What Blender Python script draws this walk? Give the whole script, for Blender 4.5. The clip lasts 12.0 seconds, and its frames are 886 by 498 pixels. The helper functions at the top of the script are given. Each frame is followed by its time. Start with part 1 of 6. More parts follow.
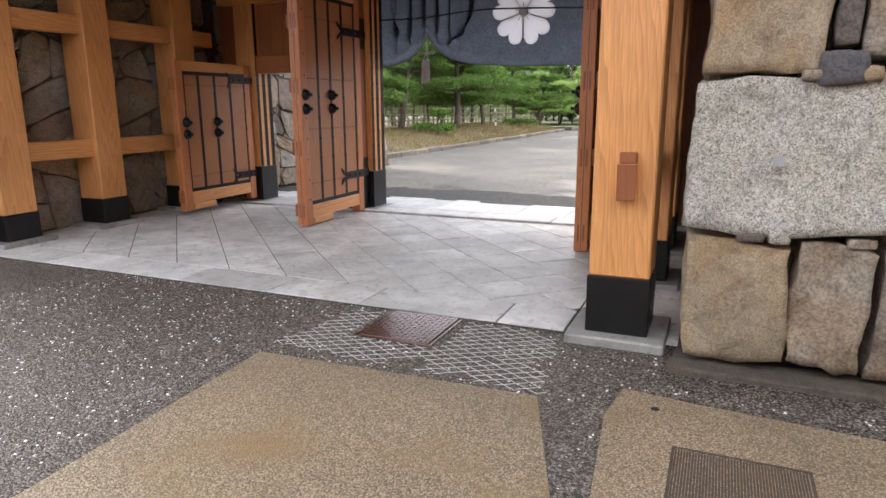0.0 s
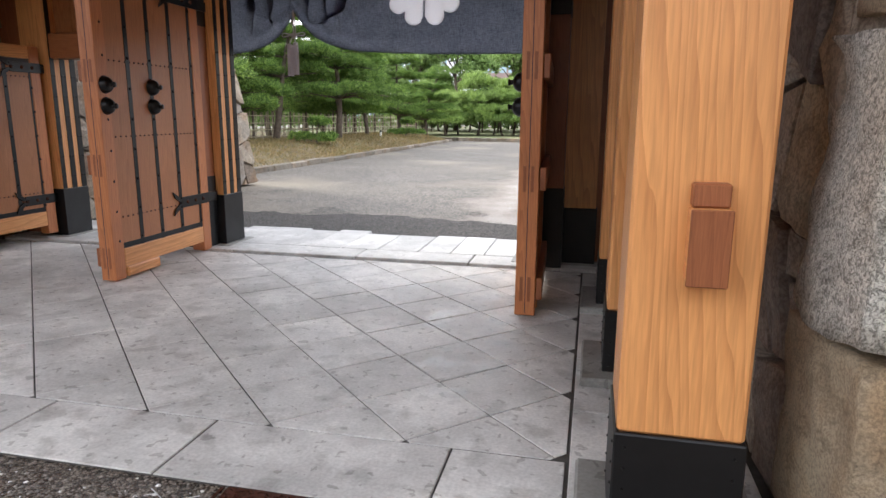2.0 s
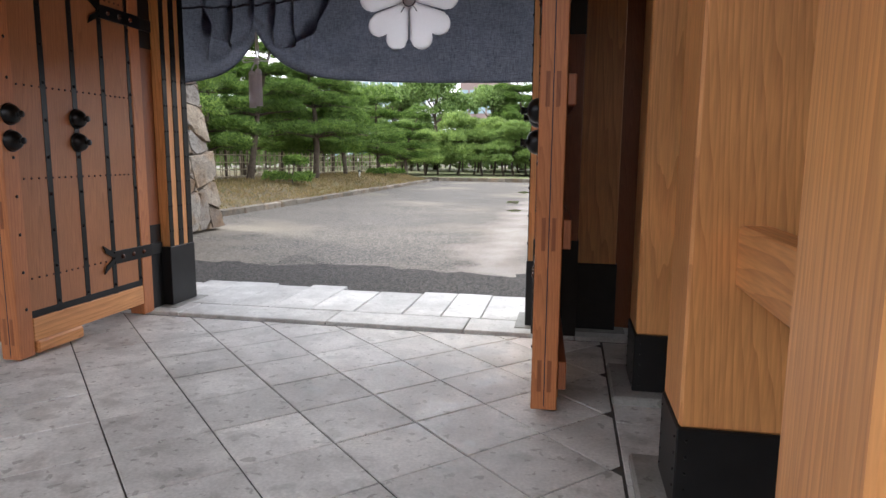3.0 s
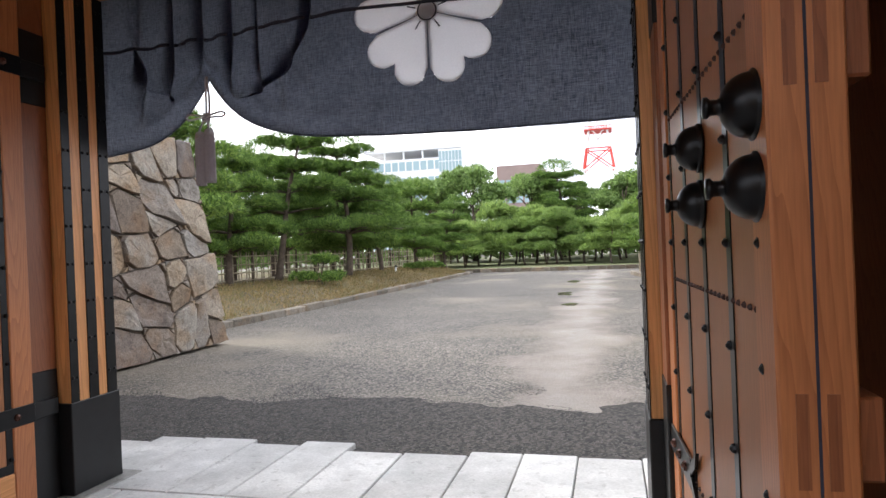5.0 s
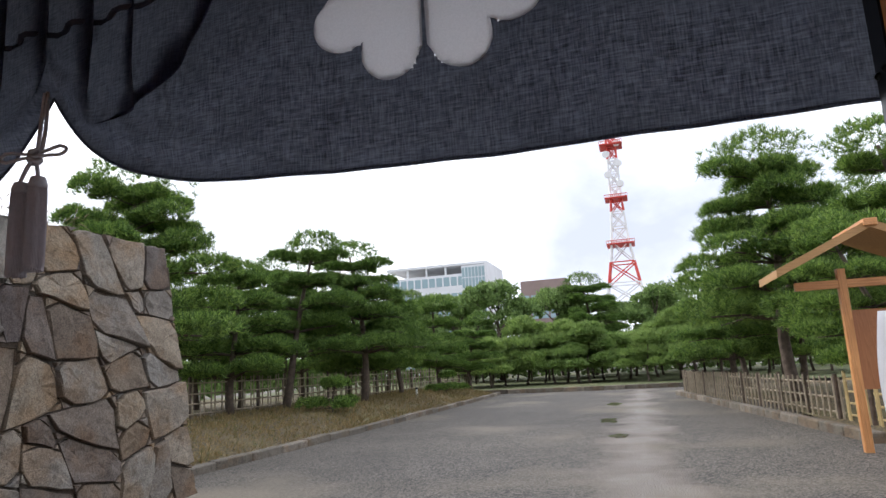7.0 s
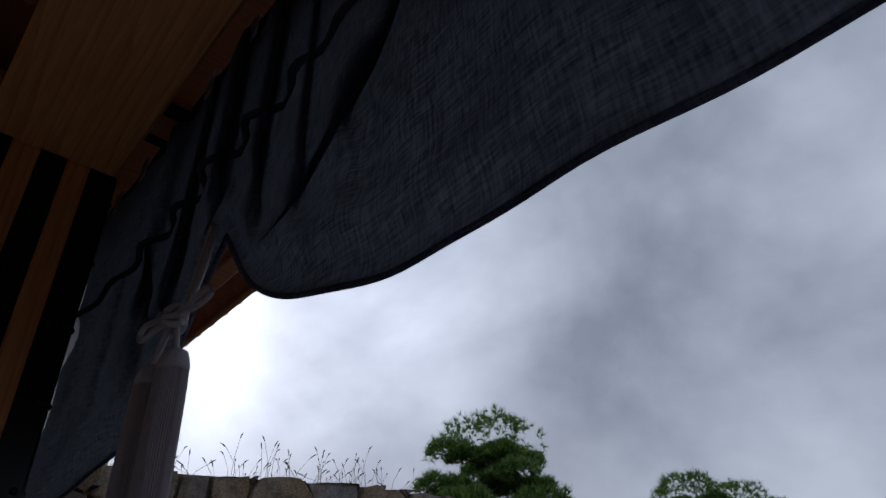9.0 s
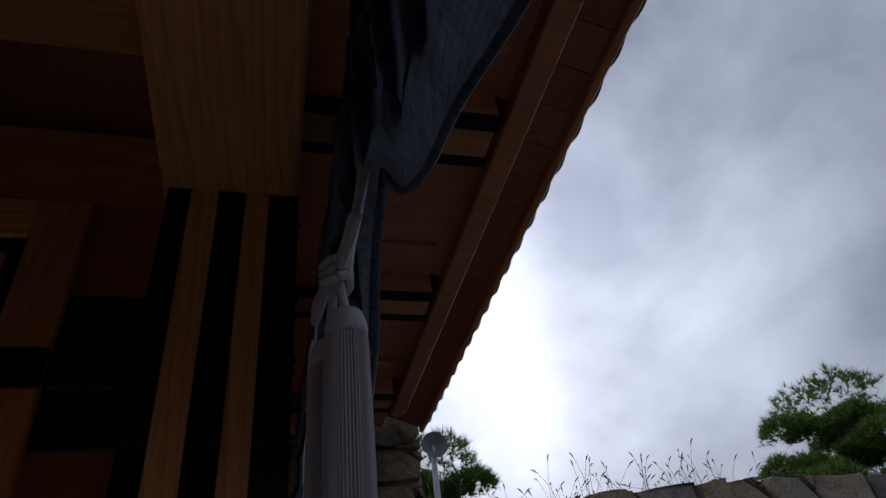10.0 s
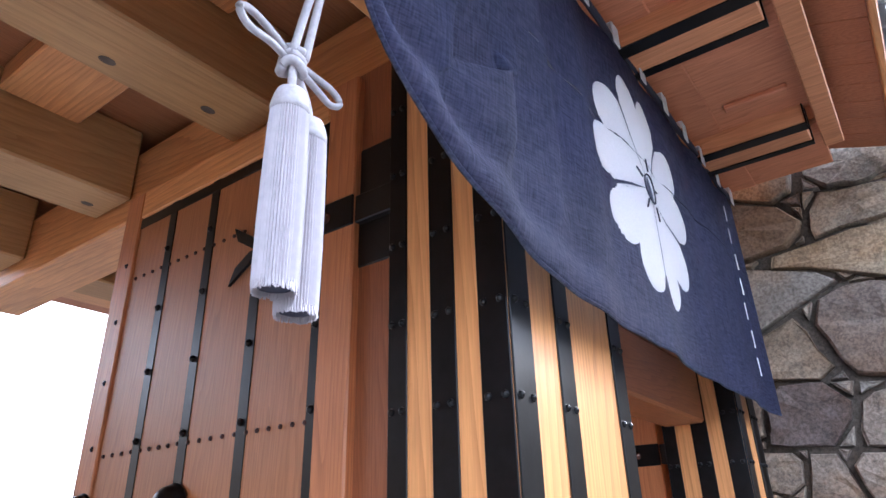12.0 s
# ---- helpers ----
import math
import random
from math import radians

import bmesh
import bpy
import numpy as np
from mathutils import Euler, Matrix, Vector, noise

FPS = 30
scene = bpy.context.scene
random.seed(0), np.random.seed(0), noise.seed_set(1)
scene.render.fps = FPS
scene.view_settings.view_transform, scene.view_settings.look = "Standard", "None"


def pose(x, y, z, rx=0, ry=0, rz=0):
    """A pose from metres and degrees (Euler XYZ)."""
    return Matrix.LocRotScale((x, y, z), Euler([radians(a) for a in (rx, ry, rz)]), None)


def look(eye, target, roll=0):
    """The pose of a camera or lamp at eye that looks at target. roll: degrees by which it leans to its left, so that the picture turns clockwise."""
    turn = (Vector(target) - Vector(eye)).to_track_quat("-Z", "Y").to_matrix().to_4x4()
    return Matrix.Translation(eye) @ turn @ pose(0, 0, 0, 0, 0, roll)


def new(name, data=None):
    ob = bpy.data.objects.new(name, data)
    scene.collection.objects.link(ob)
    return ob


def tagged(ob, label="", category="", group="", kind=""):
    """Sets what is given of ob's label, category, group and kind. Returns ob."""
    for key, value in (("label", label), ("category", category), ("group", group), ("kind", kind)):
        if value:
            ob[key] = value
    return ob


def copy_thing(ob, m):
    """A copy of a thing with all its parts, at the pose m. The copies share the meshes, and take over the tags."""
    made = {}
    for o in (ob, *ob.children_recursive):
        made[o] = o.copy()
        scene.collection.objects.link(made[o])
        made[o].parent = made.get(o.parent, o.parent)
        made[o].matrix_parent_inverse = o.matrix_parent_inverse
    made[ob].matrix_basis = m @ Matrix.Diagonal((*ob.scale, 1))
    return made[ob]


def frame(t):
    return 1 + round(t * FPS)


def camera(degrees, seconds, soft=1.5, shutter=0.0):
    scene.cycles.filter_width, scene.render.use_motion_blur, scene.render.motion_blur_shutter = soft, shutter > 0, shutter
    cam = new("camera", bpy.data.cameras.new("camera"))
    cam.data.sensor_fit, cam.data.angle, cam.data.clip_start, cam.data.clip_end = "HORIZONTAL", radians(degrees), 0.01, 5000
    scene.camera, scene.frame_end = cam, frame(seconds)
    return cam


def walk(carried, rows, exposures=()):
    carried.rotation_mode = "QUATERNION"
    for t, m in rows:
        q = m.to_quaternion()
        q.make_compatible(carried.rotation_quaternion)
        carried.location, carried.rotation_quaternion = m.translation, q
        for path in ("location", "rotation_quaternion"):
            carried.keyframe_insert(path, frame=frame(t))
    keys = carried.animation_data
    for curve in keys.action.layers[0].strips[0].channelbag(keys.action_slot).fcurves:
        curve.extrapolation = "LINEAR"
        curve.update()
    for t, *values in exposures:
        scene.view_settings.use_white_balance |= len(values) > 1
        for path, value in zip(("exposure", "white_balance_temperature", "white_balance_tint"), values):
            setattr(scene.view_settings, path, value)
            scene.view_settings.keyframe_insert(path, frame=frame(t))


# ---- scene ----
cam = camera(68.8, 12.0)
PATH = [
    (0, (0.519, 1.019, 1.628), (-0.246, 2.815, 1.189), -0.2),
    (0.5, (0.231, 1.569, 1.58), (-0.434, 3.403, 1.143), 0.4),
    (1, (0.001, 2.176, 1.548), (-0.571, 4.034, 1.077), -0.0),
    (1.5, (-0.226, 2.738, 1.532), (-0.766, 4.611, 1.084), 0.1),
    (2, (-0.39, 3.323, 1.512), (-0.823, 5.233, 1.105), 0.4),
    (2.5, (-0.57, 3.858, 1.489), (-0.991, 5.785, 1.159), 0.4),
    (3, (-0.727, 4.401, 1.496), (-1.102, 6.344, 1.207), 0.5),
    (3.2, (-0.817, 4.633, 1.51), (-1.277, 6.566, 1.276), -0.1),
    (4.8, (-1.153, 6.446, 1.442), (-1.672, 8.377, 1.384), -2.1),
    (5, (-1.212, 6.656, 1.468), (-1.712, 8.592, 1.462), -2.3),
    (5.5, (-1.304, 7.172, 1.471), (-1.801, 9.107, 1.554), -3.3),
    (6, (-1.411, 7.638, 1.48), (-1.943, 9.559, 1.642), -3.3),
    (6.5, (-1.545, 8.082, 1.505), (-2.064, 9.996, 1.769), -2.9),
    (6.7, (-1.589, 8.289, 1.514), (-2.11, 10.197, 1.812), -3.1),
    (8.3, (-2.21, 9.60, 1.672), (-3.088, 11.228, 2.433), -2.9),
    (8.5, (-2.29, 9.72, 1.685), (-3.244, 11.261, 2.531), -3.5),
    (9, (-2.46, 9.92, 1.72), (-3.659, 11.081, 2.821), -3.1),
    (9.5, (-2.7, 10.13, 1.805), (-4.104, 10.875, 3.02), -4.0),
    (10, (-2.89, 10.255, 1.776), (-4.4, 10.743, 2.985), -7.8),
    (10.5, (-3.039, 10.464, 1.683), (-4.662, 10.539, 2.849), -6.1),
    (11, (-3.122, 10.716, 1.642), (-4.769, 10.196, 2.651), -4.4),
    (11.5, (-3.1, 10.889, 1.607), (-4.643, 9.962, 2.48), -1.4),
    (12, (-3.152, 11.053, 1.626), (-4.629, 9.979, 2.441), -1.5),
]
EXPOSURES = [(0.0, 1.32, 6500, 10), (1.0, 1.22, 6500, 10), (2.5, 1.17, 6500, 10), (3.2, 0.97, 6500, 10), (5.0, 0.88, 6500, 10), (5.5, 0.8, 6500, 10), (6.7, 0.25, 6400, 10), (8.3, -1.2, 5900, 11), (8.5, -1.4, 5800, 11), (9.0, -1.9, 5700, 11), (9.5, -1.95, 5700, 11), (10.2, -1.9, 5700, 11), (10.5, -1.85, 5700, 11), (11.0, -0.8, 5600, 11), (11.5, 1.5, 5500, 11), (12.0, 2.15, 5500, 11)]
walk(cam, [(t, look(eye, aim, roll)) for t, eye, aim, roll in PATH], EXPOSURES)

# ---- world and light ----
world = bpy.data.worlds.new("overcast_sky")
scene.world = world
world.use_nodes = True


def build_sky():
    nt = world.node_tree
    nodes, links = nt.nodes, nt.links
    nodes.clear()
    out = nodes.new("ShaderNodeOutputWorld")
    bg = nodes.new("ShaderNodeBackground")
    sky = nodes.new("ShaderNodeTexSky")
    sky.sky_type = "NISHITA"
    sky.sun_disc = False
    sky.sun_elevation, sky.sun_rotation = radians(29), radians(-67)
    sky.air_density, sky.dust_density = 1.0, 4.0
    scale = nodes.new("ShaderNodeVectorMath")
    scale.operation = "SCALE"
    scale.inputs["Scale"].default_value = 0.09
    links.new(sky.outputs[0], scale.inputs[0])
    coord = nodes.new("ShaderNodeTexCoord")
    mapping = nodes.new("ShaderNodeMapping")
    mapping.inputs["Scale"].default_value = (1.0, 1.0, 1.25)
    links.new(coord.outputs["Generated"], mapping.inputs[0])
    big = nodes.new("ShaderNodeTexNoise")
    big.inputs["Scale"].default_value, big.inputs["Detail"].default_value = 2.7, 7
    big.inputs["Roughness"].default_value, big.inputs["Distortion"].default_value = 0.5, 0.15
    links.new(mapping.outputs[0], big.inputs["Vector"])
    ramp = nodes.new("ShaderNodeValToRGB")
    ramp.color_ramp.elements[0].position, ramp.color_ramp.elements[0].color = 0.36, (0.5, 0.53, 0.62, 1)
    ramp.color_ramp.elements[1].position, ramp.color_ramp.elements[1].color = 0.68, (1.15, 1.17, 1.23, 1)
    links.new(big.outputs[0], ramp.inputs[0])
    # the veiled sun makes the clouds about it brighter
    dot = nodes.new("ShaderNodeVectorMath")
    dot.operation = "DOT_PRODUCT"
    dot.inputs[1].default_value = SUN_WAY
    links.new(coord.outputs["Generated"], dot.inputs[0])
    glow = nodes.new("ShaderNodeMapRange")
    glow.inputs[1].default_value, glow.inputs[2].default_value = 0.78, 1.0
    glow.inputs[3].default_value, glow.inputs[4].default_value = 0.0, 1.0
    links.new(dot.outputs["Value"], glow.inputs[0])
    power = nodes.new("ShaderNodeMath")
    power.operation = "POWER"
    power.inputs[1].default_value = 3.2
    links.new(glow.outputs[0], power.inputs[0])
    gain = nodes.new("ShaderNodeMath")
    gain.operation = "MULTIPLY_ADD"
    gain.inputs[1].default_value, gain.inputs[2].default_value = 1.5, 0.98
    links.new(power.outputs[0], gain.inputs[0])
    clouds = nodes.new("ShaderNodeVectorMath")
    clouds.operation = "SCALE"
    links.new(ramp.outputs[0], clouds.inputs[0])
    links.new(gain.outputs[0], clouds.inputs["Scale"])
    mix = nodes.new("ShaderNodeMix")
    mix.data_type = "RGBA"
    mix.inputs["Factor"].default_value = 0.9
    links.new(scale.outputs[0], mix.inputs[6])
    links.new(clouds.outputs[0], mix.inputs[7])
    links.new(mix.outputs[2], bg.inputs[0])
    bg.inputs[1].default_value = SKY_STRENGTH
    links.new(bg.outputs[0], out.inputs[0])


SKY_STRENGTH = 1.75
SUN_WAY = (-0.80, 0.34, 0.49)
build_sky()
sun_data = bpy.data.lights.new("sun", "SUN")
sun_data.energy, sun_data.angle, sun_data.color = 1.5, radians(14), (1.0, 0.93, 0.82)
sun = new("sun", sun_data)
sun.matrix_world = look((-40, 20, 35), (-40 + 0.80, 20 - 0.34, 35 - 0.49))


# ---- materials ----
def material(name, rough=0.6, metal=0.0):
    m = bpy.data.materials.new(name)
    m.use_nodes = True
    nt = m.node_tree
    b = nt.nodes["Principled BSDF"]
    b.inputs["Roughness"].default_value, b.inputs["Metallic"].default_value = rough, metal
    return m, nt, b


def node(nt, kind, **values):
    n = nt.nodes.new(kind)
    for key, value in values.items():
        n.inputs[key.replace("_", " ")].default_value = value
    return n


def ramp_of(nt, source, stops):
    r = nt.nodes.new("ShaderNodeValToRGB")
    while len(r.color_ramp.elements) < len(stops):
        r.color_ramp.elements.new(0.5)
    for e, (p, c) in zip(r.color_ramp.elements, stops):
        e.position, e.color = p, (*c, 1)
    nt.links.new(source, r.inputs[0])
    return r.outputs[0]


def mixed(nt, kind, factor, a, b):
    m = nt.nodes.new("ShaderNodeMix")
    m.data_type, m.blend_type = "RGBA", kind
    for slot, value in ((0, factor), (6, a), (7, b)):
        if isinstance(value, (int, float)):
            m.inputs[slot].default_value = value
        elif isinstance(value, tuple):
            m.inputs[slot].default_value = (*value, 1)
        else:
            nt.links.new(value, m.inputs[slot])
    return m.outputs[2]


def bump(nt, b, height, strength=0.3, distance=0.01):
    n = nt.nodes.new("ShaderNodeBump")
    n.inputs["Strength"].default_value, n.inputs["Distance"].default_value = strength, distance
    nt.links.new(height, n.inputs["Height"])
    nt.links.new(n.outputs[0], b.inputs["Normal"])


def coords(nt, scale=(1, 1, 1), space="Object", shift=True):
    c = nt.nodes.new("ShaderNodeTexCoord")
    m = nt.nodes.new("ShaderNodeMapping")
    m.inputs["Scale"].default_value = scale
    if shift:
        nt.links.new(c.outputs[space], m.inputs[0])
    else:
        nt.links.new(nt.nodes.new("ShaderNodeNewGeometry").outputs["Position"], m.inputs[0])
    if shift:
        info = nt.nodes.new("ShaderNodeObjectInfo")
        s = nt.nodes.new("ShaderNodeMath")
        s.operation = "MULTIPLY"
        s.inputs[1].default_value = 37.0
        nt.links.new(info.outputs["Random"], s.inputs[0])
        nt.links.new(s.outputs[0], m.inputs["Location"])
    return m.outputs[0]


def wood(name, light, dark, grain=(7.5, 7.5, 0.4), rough=0.42):
    """Sawn timber: growth rings cut lengthwise, fine pores, slow colour drift."""
    m, nt, b = material(name, rough)
    v = coords(nt, grain)
    warp = node(nt, "ShaderNodeTexNoise", Scale=0.35, Detail=3.0)
    nt.links.new(v, warp.inputs["Vector"])
    add = nt.nodes.new("ShaderNodeVectorMath")
    add.operation = "MULTIPLY_ADD"
    add.inputs[1].default_value = (3.0, 3.0, 3.0)
    nt.links.new(warp.outputs["Color"], add.inputs[0])
    nt.links.new(v, add.inputs[2])
    wave = nt.nodes.new("ShaderNodeTexWave")
    wave.wave_type, wave.rings_direction, wave.wave_profile = "RINGS", "SPHERICAL", "SAW"
    wave.inputs["Scale"].default_value, wave.inputs["Distortion"].default_value = 1.9, 1.6
    wave.inputs["Detail"].default_value = 2.0
    nt.links.new(add.outputs[0], wave.inputs["Vector"])
    fine = node(nt, "ShaderNodeTexNoise", Scale=14.0, Detail=4.0)
    nt.links.new(v, fine.inputs["Vector"])
    c = ramp_of(nt, wave.outputs["Fac"], [(0.0, light), (0.6, tuple(0.85 * a + 0.15 * d for a, d in zip(light, dark))), (1.0, tuple(0.5 * a + 0.5 * d for a, d in zip(light, dark)))])
    c = mixed(nt, "MULTIPLY", 0.45, c, ramp_of(nt, fine.outputs[0], [(0.3, (0.62, 0.58, 0.55)), (0.65, (1.1, 1.1, 1.1))]))
    drift = node(nt, "ShaderNodeTexNoise", Scale=1.3, Detail=2.0)
    nt.links.new(coords(nt), drift.inputs["Vector"])
    c = mixed(nt, "MULTIPLY", 0.6, c, ramp_of(nt, drift.outputs[0], [(0.3, (0.78, 0.72, 0.68)), (0.7, (1.12, 1.1, 1.08))]))
    nt.links.new(c, b.inputs["Base Color"])
    bump(nt, b, fine.outputs[0], 0.12, 0.004)
    return m


M = {}
CEDAR = (0.74, 0.36, 0.135), (0.42, 0.15, 0.042)
M["wood_z"] = wood("timber_upright", *CEDAR)
M["wood_x"] = wood("timber_lengthwise", *CEDAR, grain=(0.42, 6.5, 6.5))
M["wood_y"] = wood("timber_crosswise", *CEDAR, grain=(6.5, 0.42, 6.5))
M["board_z"] = wood("cedar_board", (0.42, 0.172, 0.066), (0.25, 0.088, 0.03), grain=(14.0, 14.0, 0.7))
M["red_z"] = wood("red_timber", (0.30, 0.105, 0.043), (0.17, 0.053, 0.02), grain=(16.0, 16.0, 0.9))
M["red_x"] = wood("red_timber_lengthwise", (0.40, 0.15, 0.06), (0.22, 0.07, 0.025), grain=(0.9, 16.0, 16.0))
M["stile"] = wood("leaf_stile", (0.54, 0.21, 0.08), (0.30, 0.09, 0.032), grain=(11.0, 11.0, 0.6))
M["eave_board"] = wood("eave_board", (0.63, 0.26, 0.135), (0.45, 0.16, 0.07), grain=(10.0, 0.8, 10.0), rough=0.6)
M["eave_arm"] = wood("eave_timber", (0.66, 0.30, 0.14), (0.46, 0.17, 0.07), grain=(8.0, 0.5, 8.0), rough=0.5)
M["soffit"] = wood("soffit_plank", (0.50, 0.20, 0.10), (0.34, 0.12, 0.055), grain=(12.0, 0.6, 12.0), rough=0.6)
M["beam_x"] = wood("pale_beam", (0.50, 0.295, 0.12), (0.36, 0.18, 0.065), grain=(0.4, 6.0, 6.0), rough=0.55)
M["ceiling"] = wood("ceiling_board", (0.38, 0.16, 0.065), (0.25, 0.085, 0.03), grain=(0.6, 11.0, 11.0), rough=0.6)


def plain(name, colour, rough, metal=0.0, spots=0.25, scale=9.0, relief=0.1):
    m, nt, b = material(name, rough, metal)
    n = node(nt, "ShaderNodeTexNoise", Scale=scale, Detail=6.0, Roughness=0.6)
    nt.links.new(coords(nt), n.inputs["Vector"])
    lo = tuple(c * (1 - spots) for c in colour)
    hi = tuple(min(1, c * (1 + spots)) for c in colour)
    nt.links.new(ramp_of(nt, n.outputs[0], [(0.3, lo), (0.7, hi)]), b.inputs["Base Color"])
    bump(nt, b, n.outputs[0], relief, 0.004)
    return m


M["iron"] = plain("black_iron", (0.012, 0.012, 0.013), 0.33, 0.6, 0.3, 14)
M["iron_flat"] = plain("black_lacquered_iron", (0.010, 0.010, 0.011), 0.42, 0.3, 0.3, 6)
M["cord"] = plain("pale_cord", (0.42, 0.4, 0.43), 0.8, 0, 0.12, 90, 0.4)


def pebble_material():
    """Wet mixed grains: mostly dark; a few near-white ones are painted wet glints."""
    m, nt, b = material("wet_pebble", 0.14)
    g = nt.nodes.new("ShaderNodeNewGeometry")
    c = ramp_of(nt, g.outputs["Random Per Island"], [(0.0, (0.05, 0.043, 0.037)), (0.7, (0.19, 0.165, 0.14)), (0.93, (0.24, 0.215, 0.19)), (0.955, (0.6, 0.58, 0.55)), (1.0, (0.72, 0.71, 0.69))])
    nt.links.new(c, b.inputs["Base Color"])
    return m


M["pebble"] = pebble_material()
# damp grains whose colour also holds the shade of the eave
M["damp_shaded_pebble"] = plain("damp_shaded_pebble", (0.06, 0.052, 0.045), 0.5, 0, 0.75, 140, 0.1)
M["silk"] = plain("white_silk_thread", (0.43, 0.4, 0.43), 0.6, 0, 0.08, 60, 0.2)
# near-black that paints the shade down the drain hole
M["hole_shade"] = plain("hole_shade", (0.010, 0.008, 0.007), 0.9, 0, 0.2)
M["grate"] = plain("dark_rusted_steel", (0.062, 0.046, 0.036), 0.6, 0.1, 0.4, 40, 0.4)
M["nail"] = plain("rusty_nail_iron", (0.05, 0.018, 0.013), 0.5, 0.1, 0.4, 40)
M["dark_line"] = plain("dark_line", (0.03, 0.03, 0.05), 0.8, 0, 0.1)
M["white_paint"] = plain("white_plaster", (0.78, 0.78, 0.77), 0.7, 0, 0.06, 4)
M["rust"] = plain("rusty_cover_iron", (0.085, 0.036, 0.026), 0.2, 0.4, 0.5, 12, 0.4)
M["grey_metal"] = plain("grey_metal", (0.42, 0.43, 0.45), 0.45, 0.4, 0.15, 6)
M["horn"] = plain("weathered_horn_metal", (0.16, 0.16, 0.165), 0.6, 0.2, 0.2, 6)
M["tower_red"] = plain("signal_red_paint", (0.62, 0.06, 0.04), 0.5, 0, 0.1, 0.5)
M["tower_white"] = plain("signal_white_paint", (0.8, 0.8, 0.8), 0.5, 0, 0.06, 0.5)
M["roof_tile"] = plain("grey_roof_tile", (0.15, 0.155, 0.165), 0.55, 0, 0.3, 8, 0.3)
M["bamboo_old"] = plain("weathered_bamboo", (0.35, 0.29, 0.21), 0.7, 0, 0.35, 5, 0.2)
M["bamboo_new"] = plain("yellow_bamboo", (0.55, 0.42, 0.2), 0.55, 0, 0.2, 5, 0.1)
M["bark"] = plain("pine_bark", (0.12, 0.09, 0.07), 0.9, 0, 0.45, 7, 0.9)
M["facade"] = plain("pale_facade", (0.78, 0.79, 0.8), 0.6, 0, 0.08, 0.3)
M["brown_facade"] = plain("brown_facade", (0.30, 0.22, 0.20), 0.7, 0, 0.12, 0.3)
M["straw"] = plain("dry_weed", (0.33, 0.28, 0.16), 0.8, 0, 0.3, 30)


def glass_like(name, colour):
    m, nt, b = material(name, 0.08)
    b.inputs["Base Color"].default_value = (*colour, 1)
    b.inputs["Specular IOR Level"].default_value = 0.8
    return m


M["window"] = glass_like("window_glass", (0.30, 0.42, 0.45))


def cloth():
    m, nt, b = material("navy_cotton", 0.9)
    n = node(nt, "ShaderNodeTexNoise", Scale=5.0, Detail=5.0)
    nt.links.new(coords(nt), n.inputs["Vector"])
    threads = node(nt, "ShaderNodeTexNoise", Scale=150.0, Detail=2.0)
    nt.links.new(coords(nt, (0.13, 0.3, 1.3)), threads.inputs["Vector"])
    threads2 = node(nt, "ShaderNodeTexNoise", Scale=150.0, Detail=2.0)
    nt.links.new(coords(nt, (1.3, 0.3, 0.13)), threads2.inputs["Vector"])
    c = ramp_of(nt, n.outputs[0], [(0.3, (0.011, 0.014, 0.05)), (0.7, (0.016, 0.02, 0.07))])
    weave = mixed(nt, "MIX", 0.5, threads.outputs["Color"], threads2.outputs["Color"])
    fac = ramp_of(nt, weave, [(0.36, (0.5, 0.5, 0.5)), (0.64, (1.4, 1.4, 1.4))])
    c = mixed(nt, "MULTIPLY", 0.1, c, fac)
    nt.links.new(c, b.inputs["Base Color"])
    tr = nt.nodes.new("ShaderNodeBsdfTranslucent")
    tc = mixed(nt, "MULTIPLY", 1.0, (0.46, 0.48, 0.53), fac)
    tc = mixed(nt, "MULTIPLY", 0.3, tc, ramp_of(nt, n.outputs[0], [(0.3, (0.72, 0.72, 0.72)), (0.7, (1.3, 1.3, 1.3))]))
    nt.links.new(tc, tr.inputs[0])
    mix = nt.nodes.new("ShaderNodeMixShader")
    mix.inputs[0].default_value = 0.5
    nt.links.new(b.outputs[0], mix.inputs[1])
    nt.links.new(tr.outputs[0], mix.inputs[2])
    nt.links.new(mix.outputs[0], nt.nodes["Material Output"].inputs[0])
    bump(nt, b, weave, 0.02, 0.002)
    return m


M["cloth"] = cloth()


def white_print():
    m, nt, b = material("white_print", 0.85)
    b.inputs["Base Color"].default_value = (0.82, 0.82, 0.86, 1)
    n = node(nt, "ShaderNodeTexNoise", Scale=160.0, Detail=2.0)
    nt.links.new(coords(nt), n.inputs["Vector"])
    tr = nt.nodes.new("ShaderNodeBsdfTranslucent")
    nt.links.new(ramp_of(nt, n.outputs[0], [(0.3, (0.88, 0.88, 0.9)), (0.7, (0.98, 0.98, 1.0))]), tr.inputs[0])
    mix = nt.nodes.new("ShaderNodeMixShader")
    mix.inputs[0].default_value = 0.66
    nt.links.new(b.outputs[0], mix.inputs[1])
    nt.links.new(tr.outputs[0], mix.inputs[2])
    nt.links.new(mix.outputs[0], nt.nodes["Material Output"].inputs[0])
    bump(nt, b, n.outputs[0], 0.1, 0.002)
    return m


M["white_cloth"] = white_print()


